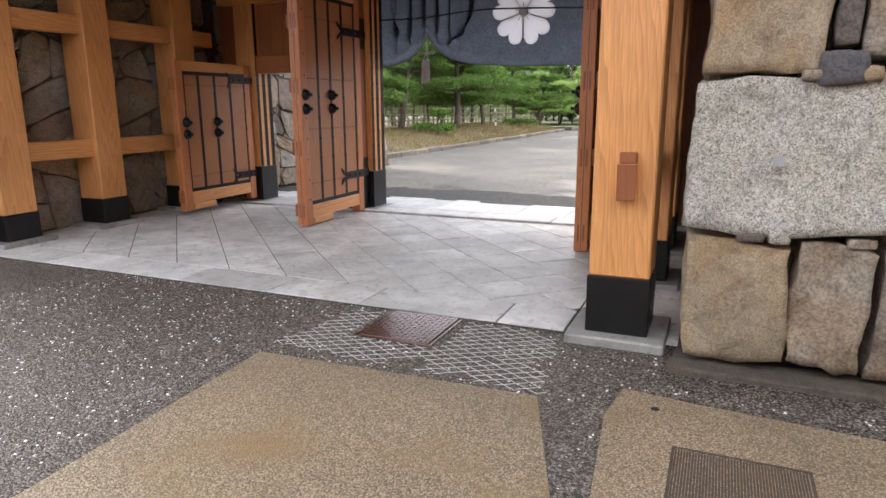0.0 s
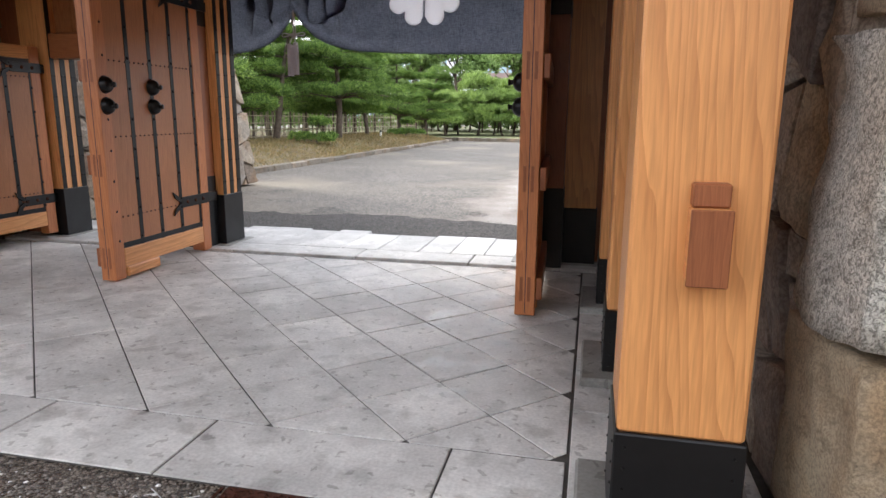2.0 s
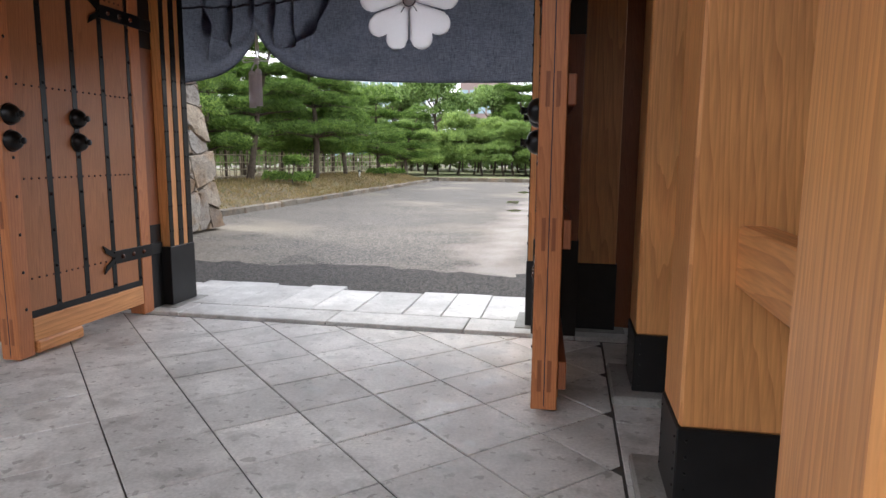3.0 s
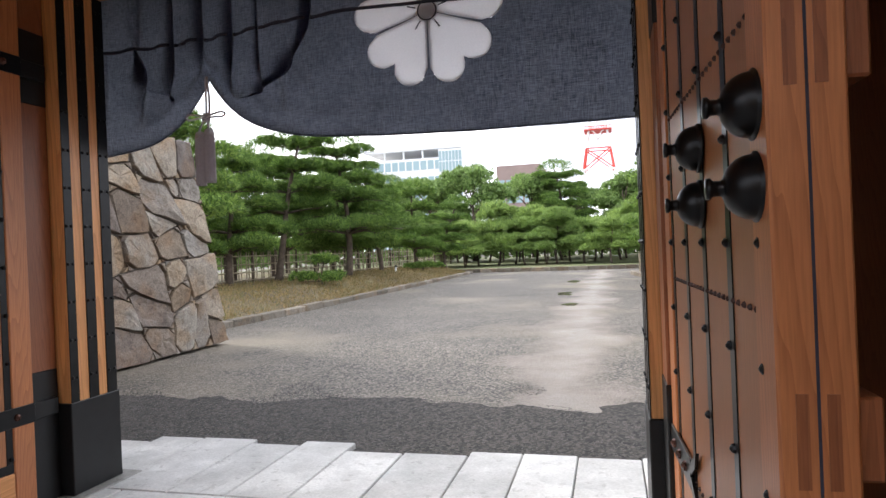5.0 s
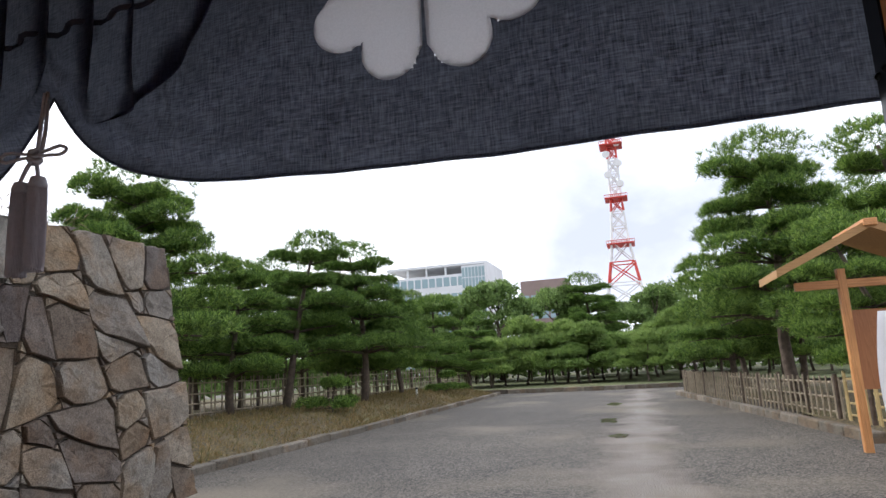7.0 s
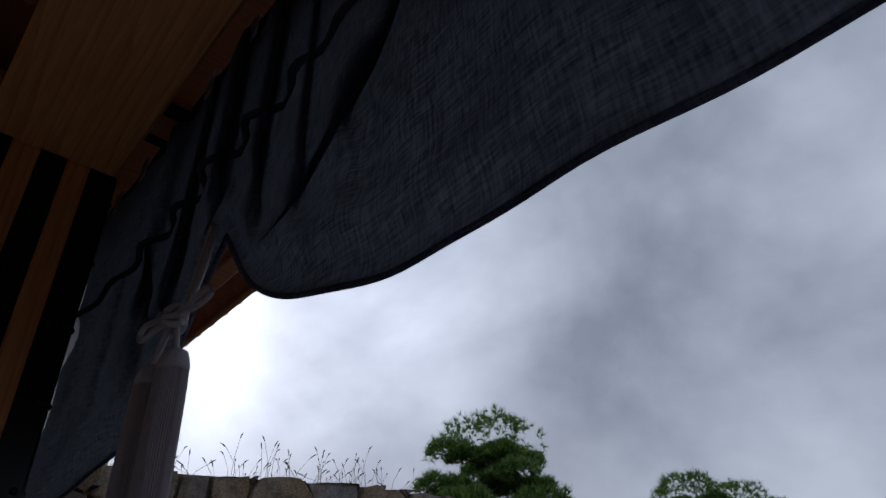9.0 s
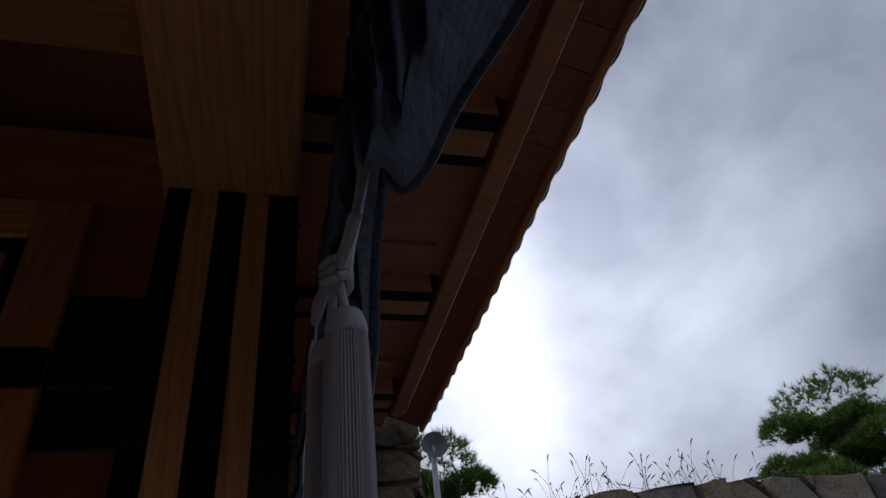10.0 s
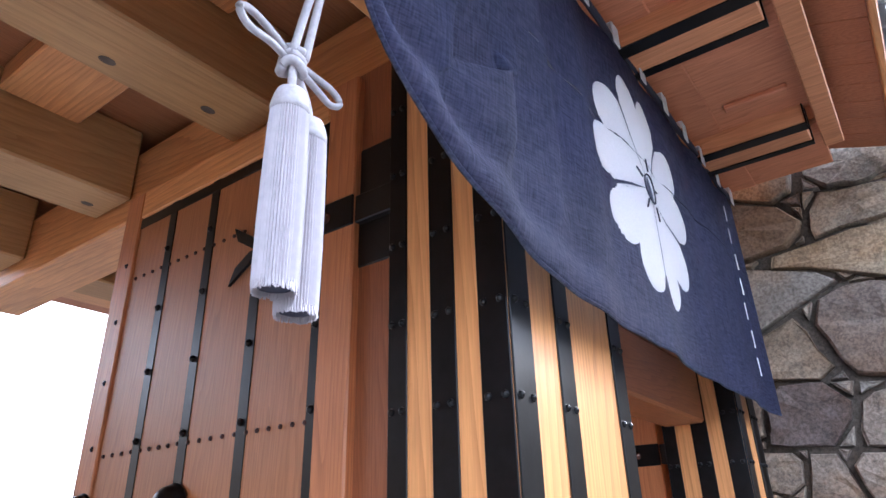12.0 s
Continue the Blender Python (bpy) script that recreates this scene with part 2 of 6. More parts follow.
def stone(name, stops, scale=3.0, speck=0.5, rough=0.88, relief=0.6, grain=55.0, chisel=0.5, stain=0.8, pits=0.0):
    """Rough stone: each block takes its own tint, with stains, split facets and grain."""
    m, nt, b = material(name, rough)
    v = coords(nt)
    n = node(nt, "ShaderNodeTexNoise", Scale=scale, Detail=9.0, Roughness=0.68)
    nt.links.new(v, n.inputs["Vector"])
    grains = node(nt, "ShaderNodeTexNoise", Scale=grain, Detail=3.0, Roughness=0.7, Distortion=pits)
    nt.links.new(v, grains.inputs["Vector"])
    facet = node(nt, "ShaderNodeTexNoise", Scale=9.0, Detail=5.0, Roughness=0.6, Distortion=0.8)
    nt.links.new(v, facet.inputs["Vector"])
    info = nt.nodes.new("ShaderNodeObjectInfo")
    tint = ramp_of(nt, info.outputs["Random"], stops)
    c = mixed(nt, "MULTIPLY", stain, tint, ramp_of(nt, n.outputs[0], [(0.3, (0.58, 0.53, 0.49)), (0.5, (1.0, 0.98, 0.95)), (0.72, (1.3, 1.25, 1.18))]))
    rusty = node(nt, "ShaderNodeTexNoise", Scale=1.7, Detail=6.0, Roughness=0.6)
    nt.links.new(v, rusty.inputs["Vector"])
    c = mixed(nt, "MULTIPLY", stain, c, ramp_of(nt, rusty.outputs[0], [(0.46, (1, 1, 1)), (0.62, (0.95, 0.76, 0.58))]))
    c = mixed(nt, "MULTIPLY", speck, c, ramp_of(nt, grains.outputs[0], [(0.4, (0.4, 0.39, 0.37)), (0.58, (1.35, 1.35, 1.33))]))
    c = mixed(nt, "MULTIPLY", 0.6, c, ramp_of(nt, facet.outputs[0], [(0.36, (0.6, 0.58, 0.56)), (0.5, (1.08, 1.08, 1.08))]))
    bent = nt.nodes.new("ShaderNodeVectorMath")
    bent.operation = "MULTIPLY_ADD"
    bent.inputs[1].default_value = (0.5, 0.5, 0.5)
    nt.links.new(facet.outputs["Color"], bent.inputs[0])
    nt.links.new(v, bent.inputs[2])
    crack = nt.nodes.new("ShaderNodeTexVoronoi")
    crack.feature = "DISTANCE_TO_EDGE"
    crack.inputs["Scale"].default_value = 1.9
    nt.links.new(bent.outputs[0], crack.inputs["Vector"])
    c = mixed(nt, "MULTIPLY", 0.55 * stain, c, ramp_of(nt, crack.outputs["Distance"], [(0.0, (0.3, 0.27, 0.24)), (0.022, (1, 1, 1))]))
    nt.links.new(c, b.inputs["Base Color"])
    both = mixed(nt, "MIX", 0.35, n.outputs["Color"], grains.outputs["Color"])
    both = mixed(nt, "MIX", chisel, both, facet.outputs["Color"])
    bump(nt, b, both, relief, 0.045)
    return m


M["stone"] = stone("weathered_stone", [(0.0, (0.24, 0.18, 0.125)), (0.14, (0.24, 0.23, 0.215)), (0.3, (0.33, 0.265, 0.185)), (0.42, (0.11, 0.09, 0.088)), (0.56, (0.30, 0.28, 0.25)), (0.7, (0.17, 0.14, 0.125)), (0.84, (0.32, 0.27, 0.21)), (1.0, (0.27, 0.26, 0.25))])
M["granite"] = stone("hammered_granite", [(0.0, (0.47, 0.455, 0.42)), (1.0, (0.49, 0.475, 0.44))], 2.0, 1.0, 0.9, 1.0, 62.0, 0.0, 0.25, 1.6)
M["tan_stone"] = stone("tan_stone", [(0.0, (0.29, 0.235, 0.165)), (1.0, (0.34, 0.285, 0.21))], 2.0, 0.45, chisel=0.6, grain=95.0)
M["dark_stone"] = stone("dark_river_stone", [(0.0, (0.085, 0.085, 0.095)), (1.0, (0.1, 0.1, 0.11))], 3.0, 0.3)
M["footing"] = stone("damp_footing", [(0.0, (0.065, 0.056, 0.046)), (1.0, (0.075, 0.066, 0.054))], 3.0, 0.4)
M["mortar"] = stone("joint_earth", [(0.0, (0.085, 0.072, 0.06)), (1.0, (0.085, 0.072, 0.06))], 6.0, 0.5)


def flag(name, base, damp=0.5, rough=0.6):
    m, nt, b = material(name, rough)
    v = coords(nt)
    w = coords(nt, shift=False)
    n = node(nt, "ShaderNodeTexNoise", Scale=2.6, Detail=6.0, Roughness=0.6)
    nt.links.new(v, n.inputs["Vector"])
    fine = node(nt, "ShaderNodeTexNoise", Scale=60.0, Detail=3.0)
    nt.links.new(v, fine.inputs["Vector"])
    stain = node(nt, "ShaderNodeTexNoise", Scale=4.5, Detail=7.0, Roughness=0.55)
    nt.links.new(w, stain.inputs["Vector"])
    info = nt.nodes.new("ShaderNodeObjectInfo")
    tone = ramp_of(nt, info.outputs["Random"], [(0, tuple(c * 0.88 for c in base)), (1, tuple(c * 1.12 for c in base))])
    c = mixed(nt, "MULTIPLY", 0.6, tone, ramp_of(nt, n.outputs[0], [(0.3, (0.72, 0.72, 0.71)), (0.7, (1.15, 1.15, 1.14))]))
    c = mixed(nt, "MULTIPLY", 0.35, c, ramp_of(nt, fine.outputs[0], [(0.35, (0.7, 0.7, 0.7)), (0.65, (1.2, 1.2, 1.2))]))
    c = mixed(nt, "MULTIPLY", damp, c, ramp_of(nt, stain.outputs[0], [(0.36, (0.45, 0.44, 0.42)), (0.46, (1, 1, 1))]))
    spot = node(nt, "ShaderNodeTexNoise", Scale=15.0, Detail=3.0, Roughness=0.5, Distortion=0.3)
    nt.links.new(w, spot.inputs["Vector"])
    c = mixed(nt, "MULTIPLY", damp, c, ramp_of(nt, spot.outputs[0], [(0.345, (0.35, 0.34, 0.32)), (0.375, (1, 1, 1))]))
    worn = node(nt, "ShaderNodeTexNoise", Scale=1.5, Detail=8.0, Roughness=0.68)
    nt.links.new(w, worn.inputs["Vector"])
    c = mixed(nt, "MULTIPLY", 0.75, c, ramp_of(nt, worn.outputs[0], [(0.36, (0.74, 0.745, 0.74)), (0.5, (0.95, 0.95, 0.95)), (0.6, (1.2, 1.2, 1.19))]))
    nt.links.new(c, b.inputs["Base Color"])
    nt.links.new(ramp_of(nt, stain.outputs[0], [(0.36, (0.36, 0.36, 0.36)), (0.5, (rough, rough, rough))]), b.inputs["Roughness"])
    bump(nt, b, fine.outputs[0], 0.2, 0.004)
    return m


M["flag"] = flag("grey_flagstone", (0.61, 0.605, 0.59), 0.5)
M["slab"] = flag("pale_threshold_slab", (0.56, 0.56, 0.55), 0.3)
M["bedding"] = flag("joint_sand", (0.06, 0.057, 0.052), 0.3, 0.8)
M["plinth"] = flag("grey_plinth_stone", (0.28, 0.275, 0.26), 0.5)
M["concrete"] = flag("grey_concrete", (0.30, 0.295, 0.28), 0.6)


def gravel(name, dark, light, pebble=95.0, rough=0.7, patches=None, track=None, relief=0.9):
    m, nt, b = material(name, rough)
    v = coords(nt, shift=False)
    cell = node(nt, "ShaderNodeTexVoronoi", Scale=pebble)
    nt.links.new(v, cell.inputs["Vector"])
    n = node(nt, "ShaderNodeTexNoise", Scale=0.7, Detail=7.0, Roughness=0.6)
    nt.links.new(v, n.inputs["Vector"])
    fine = node(nt, "ShaderNodeTexNoise", Scale=pebble * 1.4, Detail=2.0)
    nt.links.new(v, fine.inputs["Vector"])
    grey = nt.nodes.new("ShaderNodeRGBToBW")
    nt.links.new(cell.outputs["Color"], grey.inputs[0])
    c = ramp_of(nt, grey.outputs[0], [(0.25, dark), (0.75, light)])
    c = mixed(nt, "MULTIPLY", 0.8, c, ramp_of(nt, cell.outputs["Distance"], [(0.25, (1.1, 1.1, 1.1)), (0.75, (0.3, 0.3, 0.3))]))
    c = mixed(nt, "MULTIPLY", 0.65, c, ramp_of(nt, n.outputs[0], [(0.32, (0.68, 0.67, 0.65)), (0.68, (1.15, 1.15, 1.15))]))
    if track:
        spread = node(nt, "ShaderNodeTexNoise", Scale=0.55, Detail=6.0, Roughness=0.6)
        nt.links.new(v, spread.inputs["Vector"])
        split = nt.nodes.new("ShaderNodeSeparateXYZ")
        nt.links.new(v, split.inputs[0])
        side = nt.nodes.new("ShaderNodeMath")
        side.operation = "ADD"
        side.inputs[1].default_value = 1.75
        nt.links.new(split.outputs[0], side.inputs[0])
        gap = nt.nodes.new("ShaderNodeMath")
        gap.operation = "ABSOLUTE"
        nt.links.new(side.outputs[0], gap.inputs[0])
        near = nt.nodes.new("ShaderNodeMath")
        near.operation = "MULTIPLY_ADD"
        near.inputs[1].default_value = -0.42
        nt.links.new(gap.outputs[0], near.inputs[0])
        nt.links.new(spread.outputs[0], near.inputs[2])
        mask = ramp_of(nt, near.outputs[0], [(0.16, (0, 0, 0)), (0.42, (1, 1, 1))])
        damp = ramp_of(nt, fine.outputs[0], [(0.3, tuple(0.75 * q for q in track)), (0.7, track)])
        c = mixed(nt, "MIX", mask, c, damp)
        nt.links.new(ramp_of(nt, near.outputs[0], [(0.2, (rough, rough, rough)), (0.5, (0.38, 0.38, 0.38))]), b.inputs["Roughness"])
    if patches:
        low = node(nt, "ShaderNodeTexNoise", Scale=0.22 if relief > 0.5 else 1.1, Detail=5.0, Roughness=0.5)
        nt.links.new(v, low.inputs["Vector"])
        c = mixed(nt, "MIX", ramp_of(nt, low.outputs[0], [(0.52, (0, 0, 0)), (0.66, (0.7, 0.7, 0.7))]), c, patches)
    nt.links.new(c, b.inputs["Base Color"])
    inv = nt.nodes.new("ShaderNodeMath")
    inv.operation = "SUBTRACT"
    inv.inputs[0].default_value = 1.0
    nt.links.new(cell.outputs["Distance"], inv.inputs[1])
    bump(nt, b, inv.outputs[0], relief, 0.012)
    return m


M["ground"] = gravel("pale_fine_gravel", (0.046, 0.039, 0.032), (0.265, 0.23, 0.19), 40.0, 0.7, (0.23, 0.195, 0.145), (0.22, 0.178, 0.142))
M["wet_gravel"] = gravel("wet_dark_gravel", (0.04, 0.033, 0.027), (0.225, 0.193, 0.162), 80.0, 0.25)
# damp gravel, darkened further to carry the eave's shade
M["shaded_gravel"] = gravel("damp_eave_shaded_gravel", (0.010, 0.009, 0.008), (0.085, 0.074, 0.064), 34.0, 0.85)
M["tan"] = gravel("tan_exposed_aggregate", (0.18, 0.135, 0.08), (0.40, 0.315, 0.21), 105.0, 0.6, (0.20, 0.125, 0.06), relief=0.35)
M["lattice"] = plain("pale_plastic_lattice", (0.4, 0.39, 0.38), 0.5, 0, 0.2, 30)


def leaf_material(name, stops, rough=0.55):
    m, nt, b = material(name, rough)
    g = nt.nodes.new("ShaderNodeNewGeometry")
    c = ramp_of(nt, g.outputs["Random Per Island"], stops)
    info = nt.nodes.new("ShaderNodeObjectInfo")
    c = mixed(nt, "MULTIPLY", 0.6, c, ramp_of(nt, info.outputs["Random"], [(0, (0.75, 0.8, 0.75)), (1, (1.2, 1.15, 1.1))]))
    nt.links.new(c, b.inputs["Base Color"])
    tr = nt.nodes.new("ShaderNodeBsdfTranslucent")
    nt.links.new(c, tr.inputs[0])
    mix = nt.nodes.new("ShaderNodeMixShader")
    mix.inputs[0].default_value = 0.34
    nt.links.new(b.outputs[0], mix.inputs[1])
    nt.links.new(tr.outputs[0], mix.inputs[2])
    nt.links.new(mix.outputs[0], nt.nodes["Material Output"].inputs[0])
    return m


M["needles"] = leaf_material("pine_needles", [(0.0, (0.035, 0.075, 0.018)), (0.55, (0.13, 0.235, 0.045)), (1.0, (0.36, 0.52, 0.11))])
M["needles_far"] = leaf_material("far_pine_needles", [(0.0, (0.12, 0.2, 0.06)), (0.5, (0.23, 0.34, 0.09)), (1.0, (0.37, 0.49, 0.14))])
M["leaves"] = leaf_material("broad_leaves", [(0.0, (0.12, 0.19, 0.06)), (0.5, (0.22, 0.33, 0.1)), (1.0, (0.37, 0.5, 0.18))])
M["grass"] = leaf_material("dry_grass", [(0.0, (0.12, 0.15, 0.045)), (0.4, (0.26, 0.19, 0.085)), (1.0, (0.41, 0.3, 0.155))], 0.8)
M["bank"] = gravel("grassy_earth", (0.10, 0.075, 0.038), (0.24, 0.18, 0.09), 26.0, 0.9, (0.19, 0.17, 0.07))


# ---- builders ----
def thing(name, at, label, category, group="", kind=""):
    ob = new(name)
    ob.location = at
    ob.empty_display_size = 0.1
    return tagged(ob, label, category, group, kind)


def part(name, bm, mat, parent=None, label="", at=(0, 0, 0), smooth=False):
    """Links a bmesh as one mesh object under a thing or a part."""
    me = bpy.data.meshes.new(name)
    bm.normal_update()
    bm.to_mesh(me)
    bm.free()
    me.materials.append(mat)
    if smooth:
        me.polygons.foreach_set("use_smooth", [True] * len(me.polygons))
    ob = new(name, me)
    ob.location = at
    ob.parent = parent
    return tagged(ob, label)


def piece(name, me, parent, at=(0, 0, 0)):
    ob = new(name, me)
    ob.location = at
    ob.parent = parent
    return ob


def box(bm, a, b, bevel=0.0):
    (x0, y0, z0), (x1, y1, z1) = a, b
    made = bmesh.ops.create_cube(bm, size=1, matrix=Matrix.LocRotScale(((x0 + x1) / 2, (y0 + y1) / 2, (z0 + z1) / 2), None, (x1 - x0, y1 - y0, z1 - z0)))
    if bevel:
        edges = list({e for v in made["verts"] for e in v.link_edges})
        bmesh.ops.bevel(bm, geom=edges, offset=bevel, segments=1, affect="EDGES", profile=0.5)
    return bm


def boxed(a, b, bevel=0.0):
    return box(bmesh.new(), a, b, bevel)


def sheet_mesh(name, verts, faces, mat, smooth=True):
    me = bpy.data.meshes.new(name)
    me.from_pydata([tuple(v) for v in verts], [], faces)
    me.materials.append(mat)
    if smooth:
        me.polygons.foreach_set("use_smooth", [True] * len(me.polygons))
    me.update()
    return me


def tube(bm, points, radii, sides=8):
    """A round tube along points, with its own radius at each."""
    rings = []
    n = len(points)
    for i, (p, r) in enumerate(zip(points, radii)):
        p = Vector(p)
        way = (Vector(points[min(i + 1, n - 1)]) - Vector(points[max(i - 1, 0)])).normalized()
        side = way.cross(Vector((0.31, 0.2, 0.93)))
        side = (side if side.length > 0.05 else way.cross(Vector((1, 0, 0)))).normalized()
        up = side.cross(way)
        rings.append([bm.verts.new(p + (side * math.cos(2 * math.pi * k / sides) + up * math.sin(2 * math.pi * k / sides)) * r) for k in range(sides)])
    for a, b in zip(rings, rings[1:]):
        for k in range(sides):
            bm.faces.new((a[k], a[(k + 1) % sides], b[(k + 1) % sides], b[k]))
    bm.faces.new(rings[0][::-1])
    bm.faces.new(rings[-1])
    return bm


def lathe(bm, profile, at=(0, 0, 0), axis="z", sides=16):
    """Turns (radius, height) pairs about an axis."""
    rings = []
    for r, h in profile:
        ring = []
        for k in range(sides):
            c, s = math.cos(2 * math.pi * k / sides) * r, math.sin(2 * math.pi * k / sides) * r
            p = {"z": (c, s, h), "y": (s, h, c), "x": (h, c, s)}[axis]
            ring.append(bm.verts.new(Vector(p) + Vector(at)))
        rings.append(ring)
    for a, b in zip(rings, rings[1:]):
        for k in range(sides):
            bm.faces.new((a[k], a[(k + 1) % sides], b[(k + 1) % sides], b[k]))
    bm.faces.new(rings[0][::-1])
    bm.faces.new(rings[-1])
    return bm


def rounded_block(size, seed, square=0.78, rough=0.03, cuts=5):
    """A dressed or rough stone: a cube with worn edges and an uneven skin."""
    bm = bmesh.new()
    bmesh.ops.create_cube(bm, size=2)
    bmesh.ops.subdivide_edges(bm, edges=bm.edges[:], cuts=cuts, use_grid_fill=True)
    half = Vector(size) / 2
    small = min(size)
    for v in bm.verts:
        p = v.co.copy()
        ball = p.normalized() * 1.2
        flat = Vector(max(-1, min(1, c)) for c in (p * square + ball * (1 - square)))
        q = Vector((flat.x * half.x, flat.y * half.y, flat.z * half.z))
        n = noise.noise_vector(q * (0.9 / max(small, 0.2)) + Vector((seed * 7.3, seed * 3.1, seed)))
        m = noise.noise_vector(q * (4.0 / max(small, 0.2)) + Vector((seed, seed * 5.7, 2.0)))
        v.co = q + n * rough * 1.6 + m * rough * 0.5
    return bm


def clip(poly, a, b, c):
    """The part of a convex polygon with a*x + b*y <= c."""
    out = []
    for i, p in enumerate(poly):
        q = poly[(i + 1) % len(poly)]
        dp, dq = a * p[0] + b * p[1] - c, a * q[0] + b * q[1] - c
        if dp <= 0:
            out.append(p)
        if dp * dq < 0:
            k = dp / (dp - dq)
            out.append((p[0] + (q[0] - p[0]) * k, p[1] + (q[1] - p[1]) * k))
    return out


def fitted_stones(poly, rng, big, wide, often=0.34):
    """Fitted masonry: a convex face cut again and again by slanting joints, with small chinking stones at many corners."""
    area = abs(sum(p[0] * q[1] - q[0] * p[1] for p, q in zip(poly, poly[1:] + poly[:1]))) / 2
    us, vs = [p[0] for p in poly], [p[1] for p in poly]
    w, t = (max(us) - min(us)) / wide, max(vs) - min(vs)
    if area < rng.uniform(0.35, 1.25) * big * big * 1.7 * wide and max(w, t) < 1.75 * min(w, t) + 0.05 or area < 0.03:
        corners = []
        for k, p in enumerate(poly):
            a, b = poly[k - 1], poly[(k + 1) % len(poly)]
            da, db = math.hypot(a[0] - p[0], a[1] - p[1]), math.hypot(b[0] - p[0], b[1] - p[1])
            if rng.random() < often and area > 0.07 and min(da, db) > 0.2:
                fa, fb = min(0.4, rng.uniform(0.07, 0.2) / da), min(0.4, rng.uniform(0.06, 0.16) / db)
                corners.append((k, (p[0] + (a[0] - p[0]) * fa, p[1] + (a[1] - p[1]) * fa), (p[0] + (b[0] - p[0]) * fb, p[1] + (b[1] - p[1]) * fb)))
        rest, chinks = [], []
        cut = {k: (pa, pb) for k, pa, pb in corners}
        for k, p in enumerate(poly):
            if k in cut:
                rest += list(cut[k])
                chinks.append([cut[k][0], p, cut[k][1]])
            else:
                rest.append(p)
        return [rest] + chinks
    lean = radians(rng.choice((-1, 1)) * rng.uniform(4, 22))
    across = w > t
    a, b = (math.cos(lean), math.sin(lean)) if across else (-math.sin(lean), math.cos(lean))
    f = rng.uniform(0.36, 0.64)
    mid = (min(us) + (max(us) - min(us)) * f, min(vs) + t * f)
    c = a * mid[0] + b * mid[1]
    out = []
    for q in (clip(poly, a, b, c), clip(poly, -a, -b, -c)):
        if len(q) > 2:
            out += fitted_stones(q, rng, big, wide, often)
    return out


def cell_stone(poly, rng, gap=0.007, deep=0.25, bulge=0.04):
    """One wall stone about its middle: u, v in the wall, d out of it."""
    cu, cv = sum(p[0] for p in poly) / len(poly), sum(p[1] for p in poly) / len(poly)
    line = []
    for i, p in enumerate(poly):
        q = poly[(i + 1) % len(poly)]
        span = math.hypot(q[0] - p[0], q[1] - p[1])
        for k in range(3 if span > 0.2 else 1):
            f = (k + 0.12 * (k == 0)) / 3 if span > 0.2 else 0.0
            line.append((p[0] + (q[0] - p[0]) * f - cu, p[1] + (q[1] - p[1]) * f - cv))
    reach = min(math.hypot(*p) for p in line)
    shrink = max(0.3, 1 - gap / max(reach, 0.03))
    line = [(u * shrink + rng.uniform(-0.011, 0.011) * min(1, reach / 0.15), v * shrink + rng.uniform(-0.011, 0.011) * min(1, reach / 0.15)) for u, v in line]
    lift = rng.uniform(0.25, 0.9) * min(bulge, reach * 0.22)
    tip = (rng.uniform(-0.09, 0.09), rng.uniform(-0.09, 0.09))
    verts, faces = [], []
    n = len(line)
    for f, d in ((1.0, -deep), (1.0, -0.012), (0.985, 0.45 * lift), (0.95, 0.8 * lift), (0.52, lift)):
        for u, v in line:
            far = d + (rng.uniform(-0.011, 0.011) + u * tip[0] + v * tip[1] if d > 0 else 0)
            verts.append((u * f, v * f, far))
    for k in range(4):
        for i in range(n):
            j = (i + 1) % n
            faces.append((k * n + i, k * n + j, k * n + n + j, k * n + n + i))
    verts.append((0, 0, lift * 1.05))
    for i in range(n):
        faces.append((4 * n + i, 4 * n + (i + 1) % n, 5 * n))
    return cu, cv, verts, faces


def stone_face(parent, rect, place, seed, big=0.52, wide=1.1, bulge=0.05, mat=None, gap=0.007, chinks=0.34):
    """Lays the stones of a wall face; place(u, v, d) gives the world."""
    rng = random.Random(seed)
    u0, v0, u1, v1 = rect
    # a free warp of the face keeps neighbours fitted but bends the joints
    def warp(u, v):
        n = noise.noise_vector(Vector((u * 1.1, v * 1.1, seed * 3.7)))
        k = min(1, (u - u0) / 0.3, (u1 - u) / 0.3, (v - v0) / 0.3, (v1 - v) / 0.3)
        return u + n.x * 0.09 * max(0, k), v + n.y * 0.09 * max(0, k)
    for poly in fitted_stones([(u0, v0), (u1, v0), (u1, v1), (u0, v1)], rng, big, wide, chinks):
        cu, cv, verts, faces = cell_stone(poly, rng, gap, bulge=bulge)
        middle = Vector(place(*warp(cu, cv), 0))
        out = [Vector(place(*warp(cu + u, cv + v), d)) - middle for u, v, d in verts]
        me = sheet_mesh("stone", out, faces, mat or M["stone"], False)
        ob = piece("stone", me, parent, middle)


# ---- structure: ground and paving ----
def flat(name, outline, z, mat, label, category):
    bm = bmesh.new()
    bm.faces.new([bm.verts.new((x, y, z)) for x, y in outline])
    ob = part(name, bm, mat)
    return tagged(ob, label, category, kind="structure")


def fall(y):
    """The yard beyond the gate falls gently to the far side."""
    return -0.008 * (min(max(y, 14.0), 60.0) - 14.0)


def sloped(name, x0, x1, ys, z, mat, label, category):
    verts = [(x, y, z + fall(y)) for y in ys for x in (x0, x1)]
    faces = [(2 * k, 2 * k + 1, 2 * k + 3, 2 * k + 2) for k in range(len(ys) - 1)]
    return tagged(new(name, sheet_mesh(name, verts, faces, mat, False)), label, category, kind="structure")


